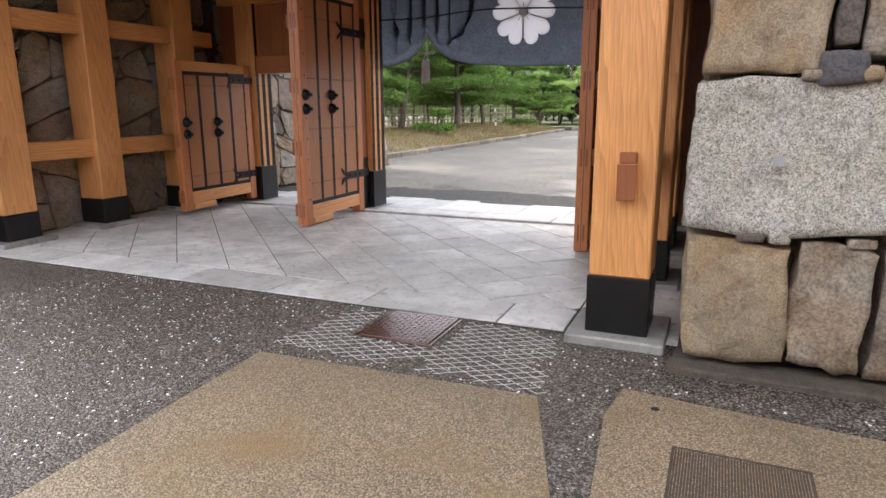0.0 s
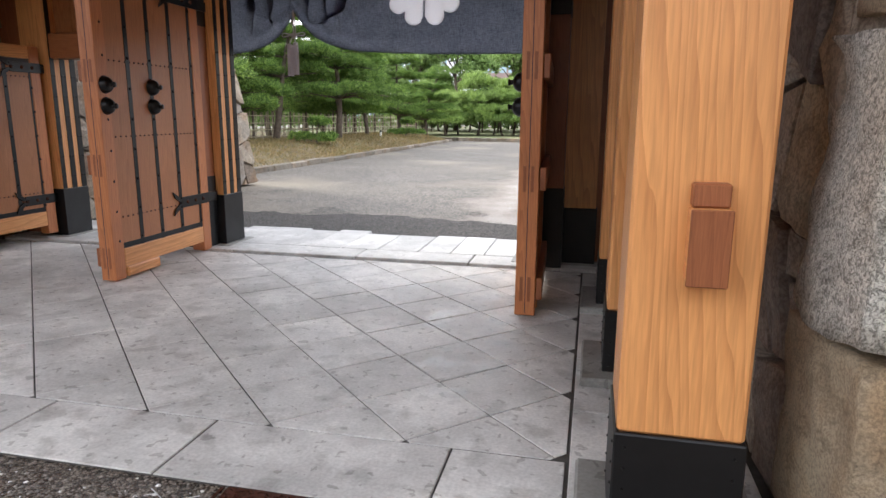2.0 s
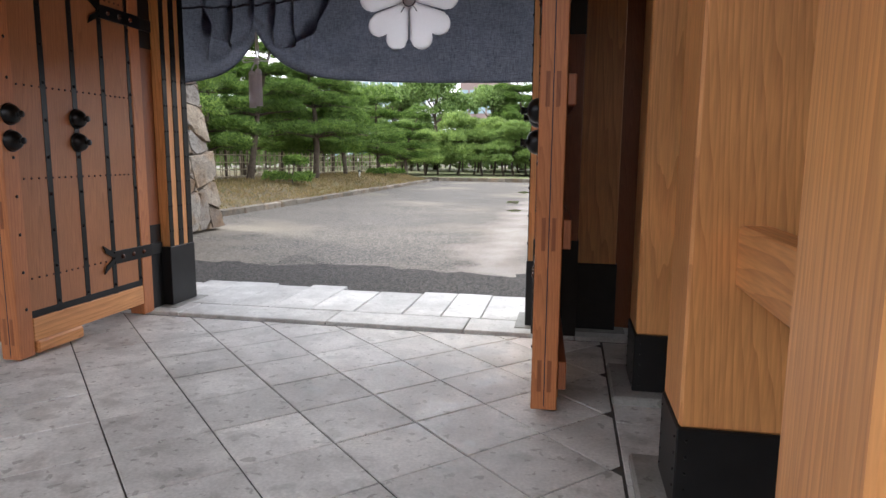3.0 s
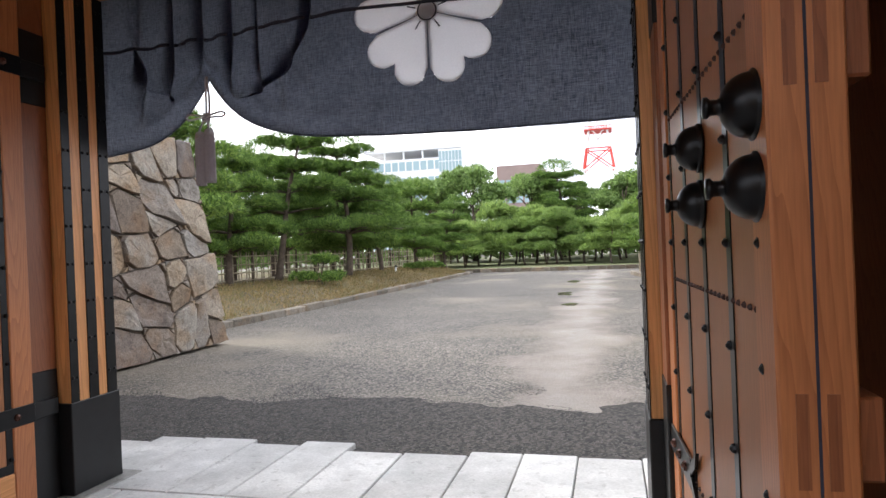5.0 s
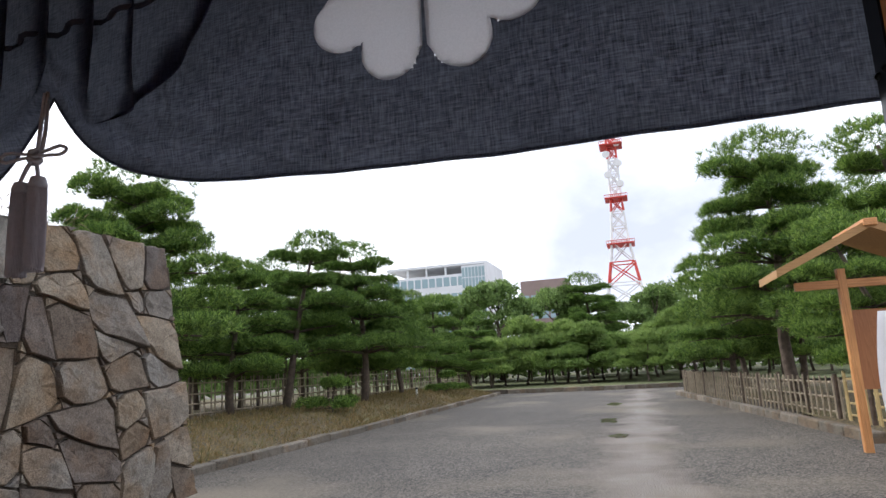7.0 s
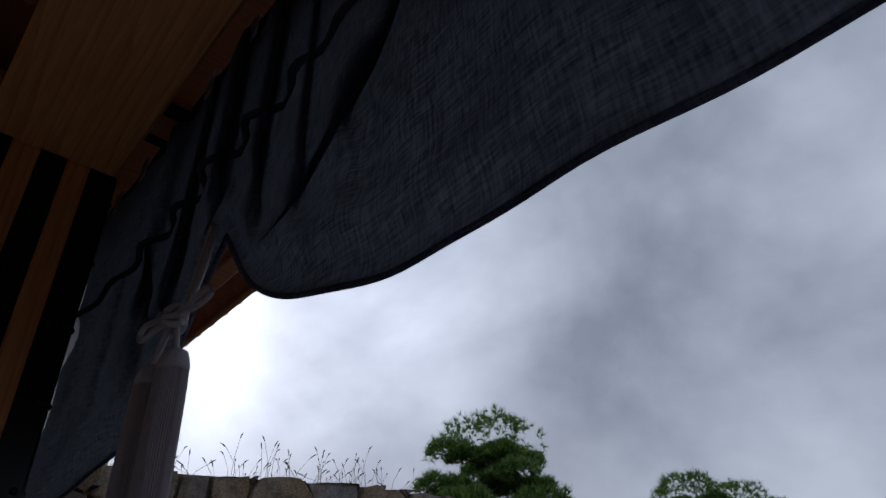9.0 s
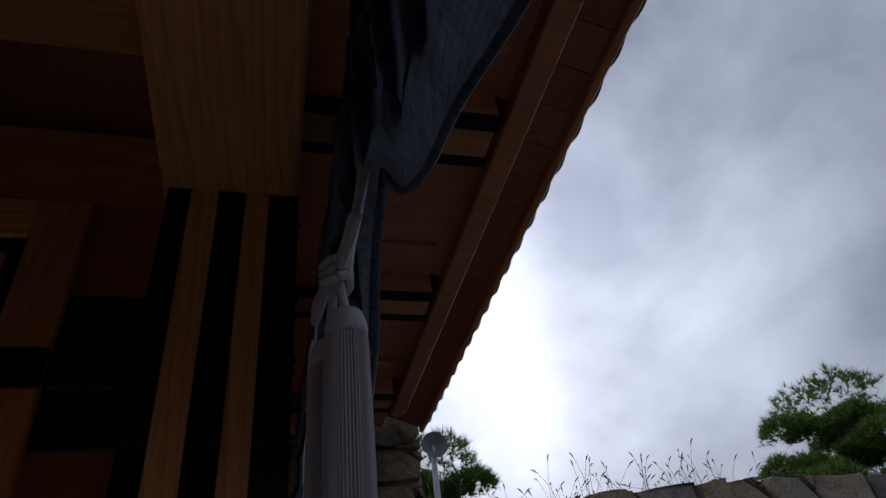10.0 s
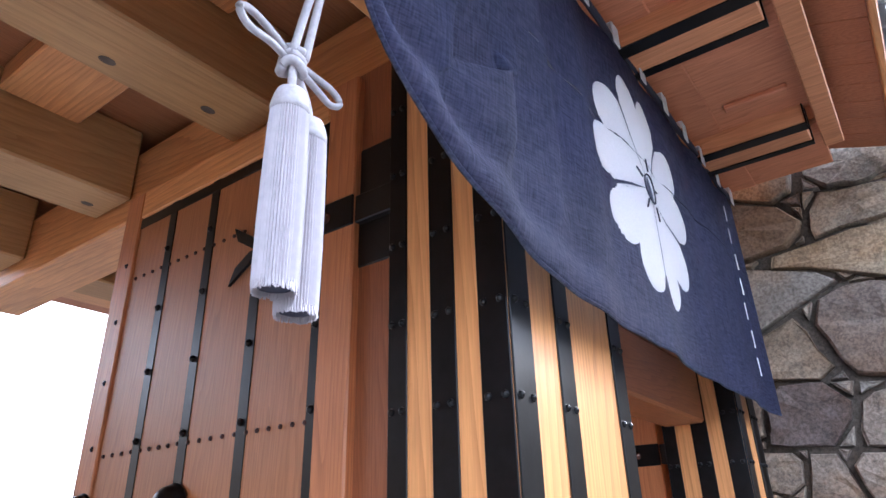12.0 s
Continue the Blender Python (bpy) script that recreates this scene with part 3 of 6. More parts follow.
sloped("ground", -400, 400, (-200, 14, 60, 600), -0.02, M["ground"], "pale fine gravel ground of the castle yard", "ground")


def uneven_sheet(name, x0, y0, x1, y1, z, mat, label, category, wobble=0.06, step=0.12):
    """A thin ground sheet with ragged edges."""
    rim = []
    nx, ny = max(2, int((x1 - x0) / step)), max(2, int((y1 - y0) / step))
    for i in range(nx):
        rim.append((x0 + (x1 - x0) * i / nx, y0))
    for i in range(ny):
        rim.append((x1, y0 + (y1 - y0) * i / ny))
    for i in range(nx):
        rim.append((x1 - (x1 - x0) * i / nx, y1))
    for i in range(ny):
        rim.append((x0, y1 - (y1 - y0) * i / ny))
    out = []
    for x, y in rim:
        n = noise.noise_vector(Vector((x * 2.3, y * 2.3, 5.0)))
        m = noise.noise_vector(Vector((x * 9.0, y * 9.0, 2.0)))
        out.append((x + (n.x + 0.35 * m.x) * wobble, y + (n.y + 0.35 * m.y) * wobble))
    return flat(name, out, z, mat, label, category)


uneven_sheet("road_wet_gravel_inside", -14, -8, 6, 5.5, -0.014, M["wet_gravel"], "dark wet gravel in front of the gate", "gravel", 0.0, 1.0)
# this strip has the eave's shade put into its dark colour
uneven_sheet("road_wet_gravel_outside", -7.6, 10.3, 2.2, 12.6, -0.014, M["shaded_gravel"], "wet gravel strip beyond the threshold, eave shade in its colour", "gravel", 0.3, 0.05)
flat("pavement_tan", [(-2.24, 4.33), (-2.14, 2.6), (-2.0, -3.0), (0.6, -3.0), (0.12, 3.0), (-0.33, 4.38)], -0.006, M["tan"], "tan exposed-aggregate concrete apron", "pavement")
flat("pavement_tan_side", [(0.06, 4.3), (0.11, 4.68), (0.5, 4.62), (3.0, 4.4), (3.0, 1.0), (0.35, 1.0)], -0.006, M["tan"], "tan concrete strip along the stone wall", "pavement")
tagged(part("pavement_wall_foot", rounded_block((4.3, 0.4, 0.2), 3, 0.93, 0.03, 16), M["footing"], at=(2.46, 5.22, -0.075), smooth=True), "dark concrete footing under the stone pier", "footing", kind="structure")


def paving():
    floor = thing("floor", (-3.7, 7.6, 0), "grey flagstones laid diagonally under the gate", "floor", kind="structure")
    part("bedding", boxed((-7.3 + 3.7, 5.5 - 7.6, -0.12), (0.4 + 3.7, 9.68 - 7.6, -0.007)), M["bedding"], floor)
    x0, x1, y0, y1 = -6.95, -0.43, 6.02, 9.64
    px, py = 0.35, 0.35
    rng = random.Random(4)
    cache = {}

    def lay(poly, lift):
        cx, cy = sum(p[0] for p in poly) / len(poly), sum(p[1] for p in poly) / len(poly)
        key = tuple((round(p[0] - cx, 3), round(p[1] - cy, 3)) for p in poly)
        if key not in cache:
            n = len(poly)
            rings = [[], [], []]
            for u, v in key:
                d = math.hypot(u, v)
                for ring, cut in zip(rings, (0.0065, 0.0065, 0.011)):
                    k = max(0.1, 1 - cut / max(d, 0.02))
                    ring.append((u * k, v * k))
            verts = [(u, v, z) for ring, z in zip(rings, (-0.05, -0.004, 0.0)) for u, v in ring]
            faces = [(k * n + i, k * n + (i + 1) % n, k * n + n + (i + 1) % n, k * n + n + i) for k in (0, 1) for i in range(n)]
            faces.append(tuple(2 * n + i for i in range(n)))
            cache[key] = sheet_mesh("flagstone", verts, faces, M["flag"], False)
        piece("flagstone", cache[key], floor, (cx + 3.7, cy - 7.6, lift))

    for j in range(-1, 12):
        for i in range(-18, 5):
            if (i + j) % 2:
                continue
            cx, cy = -1.18 + px * i, 6.038 + py * j
            poly = [(cx, cy - py), (cx + px, cy), (cx, cy + py), (cx - px, cy)]
            # tile centres sit half a step off the corners
            poly = [(x, y + py) for x, y in poly]
            for a, b, c in ((-1, 0, -x0), (1, 0, x1), (0, -1, -y0), (0, 1, y1)):
                poly = clip(poly, a, b, c)
            if len(poly) > 2:
                area = abs(sum(poly[k][0] * poly[(k + 1) % len(poly)][1] - poly[(k + 1) % len(poly)][0] * poly[k][1] for k in range(len(poly)))) / 2
                if area > 0.004:
                    lay(poly, rng.uniform(-0.002, 0.002))
    # border stones at the front and along the sides
    x = x0
    while x < -0.45:
        w = min(rng.uniform(0.85, 1.25), -0.43 - x)
        lay([(x, 5.5), (x + w, 5.5), (x + w, 6.01), (x, 6.01)], 0.001)
        x += w
    for side0, side1 in ((-7.6, -6.96), (-0.42, 0.36)):
        y = 5.5
        while y < 9.6:
            h = min(rng.uniform(0.7, 1.1), 9.64 - y)
            lay([(side0, y), (side1, y), (side1, y + h), (side0, y + h)], -0.001)
            y += h


def threshold():
    kerb = thing("floor_threshold", (-2.7, 10.2, 0), "pale granite slabs across the gate threshold", "threshold", kind="structure")
    rng = random.Random(9)
    for row, (y0, y1, w0, w1) in enumerate(((9.67, 10.07, 0.9, 1.5), (10.08, 10.98, 0.36, 0.48))):
        x = -7.3
        while x < 0.35:
            w = min(rng.uniform(w0, w1), 0.37 - x)
            if w < 0.05:
                break
            far = y1 + (rng.uniform(-0.03, 0.22) if row else 0)
            bm = boxed((x + 0.004 + 2.7, y0 - 10.2, -0.1), (x + w - 0.004 + 2.7, far - 10.2, 0.028 + rng.uniform(-0.002, 0.002)), 0.007)
            part("slab", bm, M["slab"], kerb)
            x += w


HOLE = (0.306, 4.47)


def lattice_and_cover():
    grid = thing("ground_lattice", (-1.2, 4.95, -0.012), "pale plastic gravel-stabilising lattice set flush in wet gravel", "lattice", kind="structure")
    rng = random.Random(3)
    outline = [(-2.32, 4.5), (-0.26, 4.4), (-0.4, 5.3), (-0.42, 5.46), (-2.1, 5.46)]
    bm = bmesh.new()
    for way in (1, -1):
        for k in range(-42, 44):
            off = k * 0.088
            pts = []
            for s in range(0, 61):
                x = -2.5 + s * 0.045
                y = 4.95 + way * 0.62 * (x + 1.2) + off
                inside = all((b[0] - a[0]) * (y - a[1]) - (b[1] - a[1]) * (x - a[0]) > 0 for a, b in zip(outline, outline[1:] + outline[:1]))
                hole = -1.86 < x < -1.18 and 4.86 < y < 5.56
                if inside and not hole and noise.noise(Vector((x * 3, y * 3, 1.0))) > -0.33:
                    pts.append((x + 1.2, y - 4.95))
                elif len(pts) > 1:
                    ribbon(bm, pts, 0.0024, 0.003)
                    pts = []
                else:
                    pts = []
            if len(pts) > 1:
                ribbon(bm, pts, 0.0024, 0.003)
    part("lattice", bm, M["lattice"], grid)
    cover = thing("drain_cover", (-1.52, 5.2, -0.012), "rusty chequered iron drain cover, wet, set in gravel", "drain cover")
    part("plate", boxed((-0.27, -0.31, -0.02), (0.27, 0.31, 0.006), 0.004), M["rust"], cover)
    part("frame", frame_ring(-0.3, -0.34, 0.3, 0.34, 0.014, -0.02, 0.003), M["rust"], cover)
    bm = bmesh.new()
    for i in range(13):
        for j in range(15):
            a = 0.6 if (i + j) % 2 else -0.6
            x, y = -0.24 + i * 0.04, -0.28 + j * 0.04
            bmesh.ops.create_cube(bm, size=1, matrix=Matrix.LocRotScale((x, y, 0.0075), Euler((0, 0, a)), (0.024, 0.007, 0.004)))
    tagged(part("treads", bm, M["rust"], cover), kind="stuff")
    hole = thing("drain_hole", (HOLE[0], HOLE[1], -0.006), "small dark drain hole in the tan concrete", "drain hole")
    part("rim", lathe(bmesh.new(), [(0.04, -0.004), (0.036, 0.0005), (0.024, 0.0008)], sides=14), M["tan"], hole)
    # no real depth: a flat black cap paints the hole's shade
    part("well", lathe(bmesh.new(), [(0.024, -0.01), (0.024, 0.001), (0.002, 0.0012)], sides=14), M["hole_shade"], hole)
    grate = thing("drain_grate", (0.72, 3.85, -0.008), "dark rusted steel drain grate in the concrete", "drain grate")
    part("frame", frame_ring(-0.3, -0.34, 0.3, 0.24, 0.014, -0.01, 0.006), M["grate"], grate)
    part("tray", boxed((-0.286, -0.326, -0.012), (0.286, 0.226, -0.003)), M["grate"], grate)
    for i in range(44):
        part("bar", boxed((-0.284 + i * 0.0129, -0.32, -0.003), (-0.275 + i * 0.0129, 0.22, 0.003)), M["grate"], grate)


def ribbon(bm, pts, half, height):
    rows = []
    for i, (x, y) in enumerate(pts):
        q, p = pts[min(i + 1, len(pts) - 1)], pts[max(i - 1, 0)]
        d = math.hypot(q[0] - p[0], q[1] - p[1])
        nx, ny = -(q[1] - p[1]) / d * half, (q[0] - p[0]) / d * half
        rows.append([bm.verts.new((x + nx, y + ny, 0)), bm.verts.new((x, y, height)), bm.verts.new((x - nx, y - ny, 0))])
    for a, b in zip(rows, rows[1:]):
        bm.faces.new((a[0], b[0], b[1], a[1]))
        bm.faces.new((a[1], b[1], b[2], a[2]))


def frame_ring(x0, y0, x1, y1, w, z0, z1):
    bm = bmesh.new()
    box(bm, (x0, y0, z0), (x1, y0 + w, z1))
    box(bm, (x0, y1 - w, z0), (x1, y1, z1))
    box(bm, (x0, y0 + w, z0), (x0 + w, y1 - w, z1))
    box(bm, (x1 - w, y0 + w, z0), (x1, y1 - w, z1))
    return bm


# ---- gate timber ----
def gate_post(x0, y0, x1, y1, shoe, group, top=3.55, side=1):
    cx, cy = (x0 + x1) / 2, (y0 + y1) / 2
    hx, hy = (x1 - x0) / 2, (y1 - y0) / 2
    post = thing("gate_post", (cx, cy, 0), "square cedar gate post in a black iron shoe", "post", group)
    part("plinth", boxed((-hx - 0.13, -hy - 0.13, -0.06), (hx + 0.13, hy + 0.13, 0.05), 0.012), M["plinth"], post, "grey stone plinth")
    part("shaft", boxed((-hx, -hy, shoe), (hx, hy, top), 0.012), M["wood_z"], post)
    part("iron_shoe", boxed((-hx - 0.008, -hy - 0.008, 0.05), (hx + 0.008, hy + 0.008, shoe), 0.006), M["iron_flat"], post, "black iron shoe")
    nails = bmesh.new()
    for k in range(5):
        z = 0.09 + k * (shoe - 0.14) / 4
        for s in (-1, 1):
            for yy in (-hy + 0.03, hy - 0.03):
                bmesh.ops.create_icosphere(nails, subdivisions=1, radius=0.007, matrix=Matrix.Translation((s * (hx + 0.008), yy, z)))
            for xx in (-hx + 0.03, hx - 0.03):
                bmesh.ops.create_icosphere(nails, subdivisions=1, radius=0.007, matrix=Matrix.Translation((xx, s * (hy + 0.008), z)))
    tagged(part("nails", nails, M["iron"], post), kind="stuff")
    return post


def tie_beam(x, y0, y1, z0, z1, half, label, end_peg=False):
    beam = thing("tie_beam", (x, (y0 + y1) / 2, z0), label, "beam", "ties between the posts")
    hy, h = (y1 - y0) / 2, z1 - z0
    part("beam", boxed((-half, -hy, 0), (half, hy, h), 0.008), M["wood_y"], beam)
    if end_peg:
        part("wedge", boxed((-half + 0.004, -hy + 0.02, h + 0.002), (half - 0.004, -hy + 0.3, h + 0.075), 0.006), M["red_z"], beam, "red wooden wedge")
        part("tenon_end", boxed((-half - 0.003, -hy - 0.012, -0.004), (half + 0.003, -hy, h), 0.004), M["red_z"], beam, "red-brown end grain")
    return beam


def rivet_mesh():
    bm = bmesh.new()
    lathe(bm, [(0.012, 0.0), (0.011, 0.004), (0.006, 0.009), (0.001, 0.010)], sides=8)
    me = bpy.data.meshes.new("rivet")
    bm.to_mesh(me)
    bm.free()
    me.materials.append(M["iron"])
    return me


def main_pillar(x0, x1, y0, y1, passage, label):
    """The wide strapped pillar beside the gateway; passage: +1 where its passage face looks to +x."""
    cx, cy = (x0 + x1) / 2, (y0 + y1) / 2
    hx, hy = (x1 - x0) / 2, (y1 - y0) / 2
    pillar = thing("main_pillar", (cx, cy, 0), label, "pillar", "strapped main pillars")
    part("plinth", boxed((-hx - 0.1, -hy - 0.1, -0.05), (hx + 0.1, hy + 0.1, 0.034), 0.01), M["plinth"], pillar, "pale stone plinth")
    part("shaft", boxed((-hx, -hy, 0.58), (hx, hy, 3.2), 0.006), M["wood_z"], pillar)
    part("iron_shoe", boxed((-hx - 0.012, -hy - 0.012, 0.034), (hx + 0.012, hy + 0.012, 0.6), 0.005), M["iron_flat"], pillar, "black iron shoe")
    s = passage
    face = s * hx

    def strap(a, b, name="iron_strap"):
        ob = part(name, boxed(a, b, 0.002), M["iron"], pillar)
        heads = bmesh.new()
        ax = 0 if abs(a[0] - b[0]) < 0.02 else 1
        z = 0.75
        while z < 3.1:
            for f in (0.22, 0.78):
                if ax == 0:
                    y = a[1] + (b[1] - a[1]) * f
                    lathe(heads, [(0.011, 0), (0.009, s * 0.006), (0.002, s * 0.010)], (b[0] if s > 0 else a[0], y, z), "x", 8)
                else:
                    x = a[0] + (b[0] - a[0]) * f
                    lathe(heads, [(0.011, 0), (0.009, 0.006), (0.002, 0.010)], (x, b[1], z), "y", 8)
            z += 0.235
        tagged(part("rivets", heads, M["iron"], ob), kind="stuff")

    for u0, u1 in ((-hy, -hy + 0.065), (-hy + 0.145, -hy + 0.225), (hy - 0.085, hy)):
        lo, hi = (face, face + 0.006) if s > 0 else (face - 0.006, face)
        strap((lo, u0, 0.6), (hi, u1, 3.2))
    w = 2 * hx
    for u0, u1 in ((0, 0.10), (0.24, 0.325), (w - 0.09, w)):
        a, b = sorted((face - s * u0, face - s * u1))
        strap((a, hy, 0.6), (b, hy + 0.006, 3.2))
    return pillar


def strap_hinge(parent, z, face, s, reach, x_from):
    """A forked iron hinge with two square holes, flat on the leaf."""
    y0, y1 = (face, face + 0.012) if s > 0 else (face - 0.012, face)
    bm = bmesh.new()
    box(bm, (x_from - 0.02, y0, z - 0.055), (reach, y1, z + 0.055), 0.003)
    for way in (1, -1):
        a = [(reach - 0.02, z + way * 0.01), (reach + 0.02, z + way * 0.055), (reach + 0.13, z + way * 0.12), (reach + 0.10, z + way * 0.055), (reach + 0.02, z + way * 0.008)]
        lower = [bm.verts.new((x, y0, zz)) for x, zz in a]
        upper = [bm.verts.new((x, y1, zz)) for x, zz in a]
        bm.faces.new(lower)
        bm.faces.new(upper[::-1])
        for k in range(len(a)):
            bm.faces.new((lower[k], upper[k], upper[(k + 1) % len(a)], lower[(k + 1) % len(a)]))
    hinge = part("hinge", bm, M["iron"], parent, "black forked iron strap hinge")
    for k in range(3):
        rivets = bmesh.new()
        lathe(rivets, [(0.022, 0), (0.018, s * 0.01), (0.004, s * 0.018)], (x_from + 0.1 + k * 0.14, y1 if s > 0 else y0, z), "y", 10)
        part("stud", rivets, M["rust"], hinge, "rusty hinge stud")
    part("knuckle", boxed((x_from - 0.2, min(face - s * 0.03, face), z - 0.05), (x_from - 0.02, max(face - s * 0.03, face), z + 0.05), 0.004), M["iron_flat"], hinge)


def door_leaf(at, width, z0, z1, s, strips, knob_strips, knob_z, rows, hinges, label, name="door_leaf", thick=0.15, turn=-90):
    """A boarded leaf, built from its hinge side along x; its outer face looks to s*y."""
    leaf = thing(name, at, label, "door", "boarded gate leaves")
    leaf.rotation_euler = (0, 0, radians(turn))
    face, back = (0.0, -thick) if s > 0 else (0.0, thick)
    lo, hi = sorted((face, back))
    stile = 0.14
    part("stile", boxed((0, lo, z0), (stile, hi, z1), 0.006), M["stile"], leaf)
    part("stile", boxed((width - stile, lo, z0), (width, hi, z1), 0.006), M["stile"], leaf)
    part("rail", boxed((stile, lo, z0 + 0.1), (width - stile, hi, z0 + 0.27), 0.006), M["wood_x"], leaf)
    part("rail", boxed((stile, lo, z1 - 0.14), (width - stile, hi, z1), 0.006), M["wood_x"], leaf)
    marks = [stile] + [x for x in strips if stile < x < width - stile] + [width - stile]
    b0, b1 = sorted((face - s * 0.012, face - s * 0.06))
    for a, b in zip(marks, marks[1:]):
        if b - a > 0.03:
            board = part("board", boxed((a + 0.001, b0, z0 + 0.27), (b - 0.001, b1, z1 - 0.14), 0.003), M["board_z"], leaf)
            for z in rows:
                n = max(3, int((b - a) / 0.055))
                nails = bmesh.new()
                for k in range(n):
                    lathe(nails, [(0.009, 0), (0.007, s * 0.006), (0.002, s * 0.009)], (a + (k + 0.5) * (b - a) / n, face - s * 0.012, z), "y", 7)
                tagged(part("nail_line", nails, M["nail"], board), kind="stuff")
    f0, f1 = sorted((face - s * 0.013, face - s * 0.0085))
    for x in strips:
        strip = part("iron_strip", boxed((x - 0.026, f0, z0 + 0.26), (x + 0.026, f1, z1 - 0.12), 0.001), M["iron"], leaf, "black iron strip")
        nails = bmesh.new()
        z = z0 + 0.35
        while z < z1 - 0.2:
            lathe(nails, [(0.014, 0), (0.012, s * 0.008), (0.003, s * 0.014)], (x, face - s * 0.006, z), "y", 8)
            z += 0.27
        tagged(part("nails", nails, M["iron"], strip), kind="stuff")
    part("iron_strip", boxed((strips[0] - 0.03, f0 + s * 0.001, z0 + 0.274), (strips[-1] + 0.03, f1 + s * 0.001, z0 + 0.325), 0.002), M["iron"], leaf, "black iron strip")
    part("iron_strip", boxed((strips[0] - 0.03, f0 + s * 0.001, z1 - 0.195), (strips[-1] + 0.03, f1 + s * 0.001, z1 - 0.144), 0.002), M["iron"], leaf, "black iron strip")
    for z, reach in hinges:
        strap_hinge(leaf, z, face - s * 0.004, s, reach, 0.02)
    for k in knob_strips:
        for z in knob_z:
            r = 0.07
            bm = bmesh.new()
            dome = [(r * math.cos(q * 0.128), s * (0.014 + r * 0.86 * math.sin(q * 0.128))) for q in range(11)]
            lathe(bm, [(r * 1.1, 0), (r * 1.1, s * 0.008), (r * 1.01, s * 0.012)] + dome + [(r * 0.24, s * 0.078), (r * 0.25, s * 0.092), (r * 0.34, s * 0.098), (r * 0.33, s * 0.106), (0.002, s * 0.108)], (strips[k], face - s * 0.006, z), "y", 24)
            part("knob", bm, M["iron"], leaf, "black iron breast-shaped boss", smooth=True)
    # a foot block under the free end, and ledges on the back
    part("foot_block", boxed((width - 0.62, lo + 0.02, z0 + 0.005), (width - 0.16, hi + 0.012, z0 + 0.1), 0.014), M["wood_x"], leaf)
    for z in (z0 + 0.12, z0 + 0.95, z0 + 1.75, z0 + 2.55):
        if z < z1 - 0.2:
            r0, r1 = sorted((back, back - s * 0.05))
            part("ledge", boxed((0.05, r0, z), (width - 0.02, r1, z + 0.17), 0.006), M["red_z"], leaf, "reddish back ledge")
            for yy in (0.3, 0.68):
                part("tenon_mark", boxed((width - 0.002, lo + thick * yy - 0.012, z - 0.01), (width + 0.002, lo + thick * yy + 0.012, z + 0.18)), M["red_z"], leaf, "red tenon end")
    part("end_groove", boxed((width - 0.003, lo + thick * 0.48, z0 + 0.02), (width + 0.0015, lo + thick * 0.52, z1 - 0.02)), M["dark_line"], leaf)
    return leaf


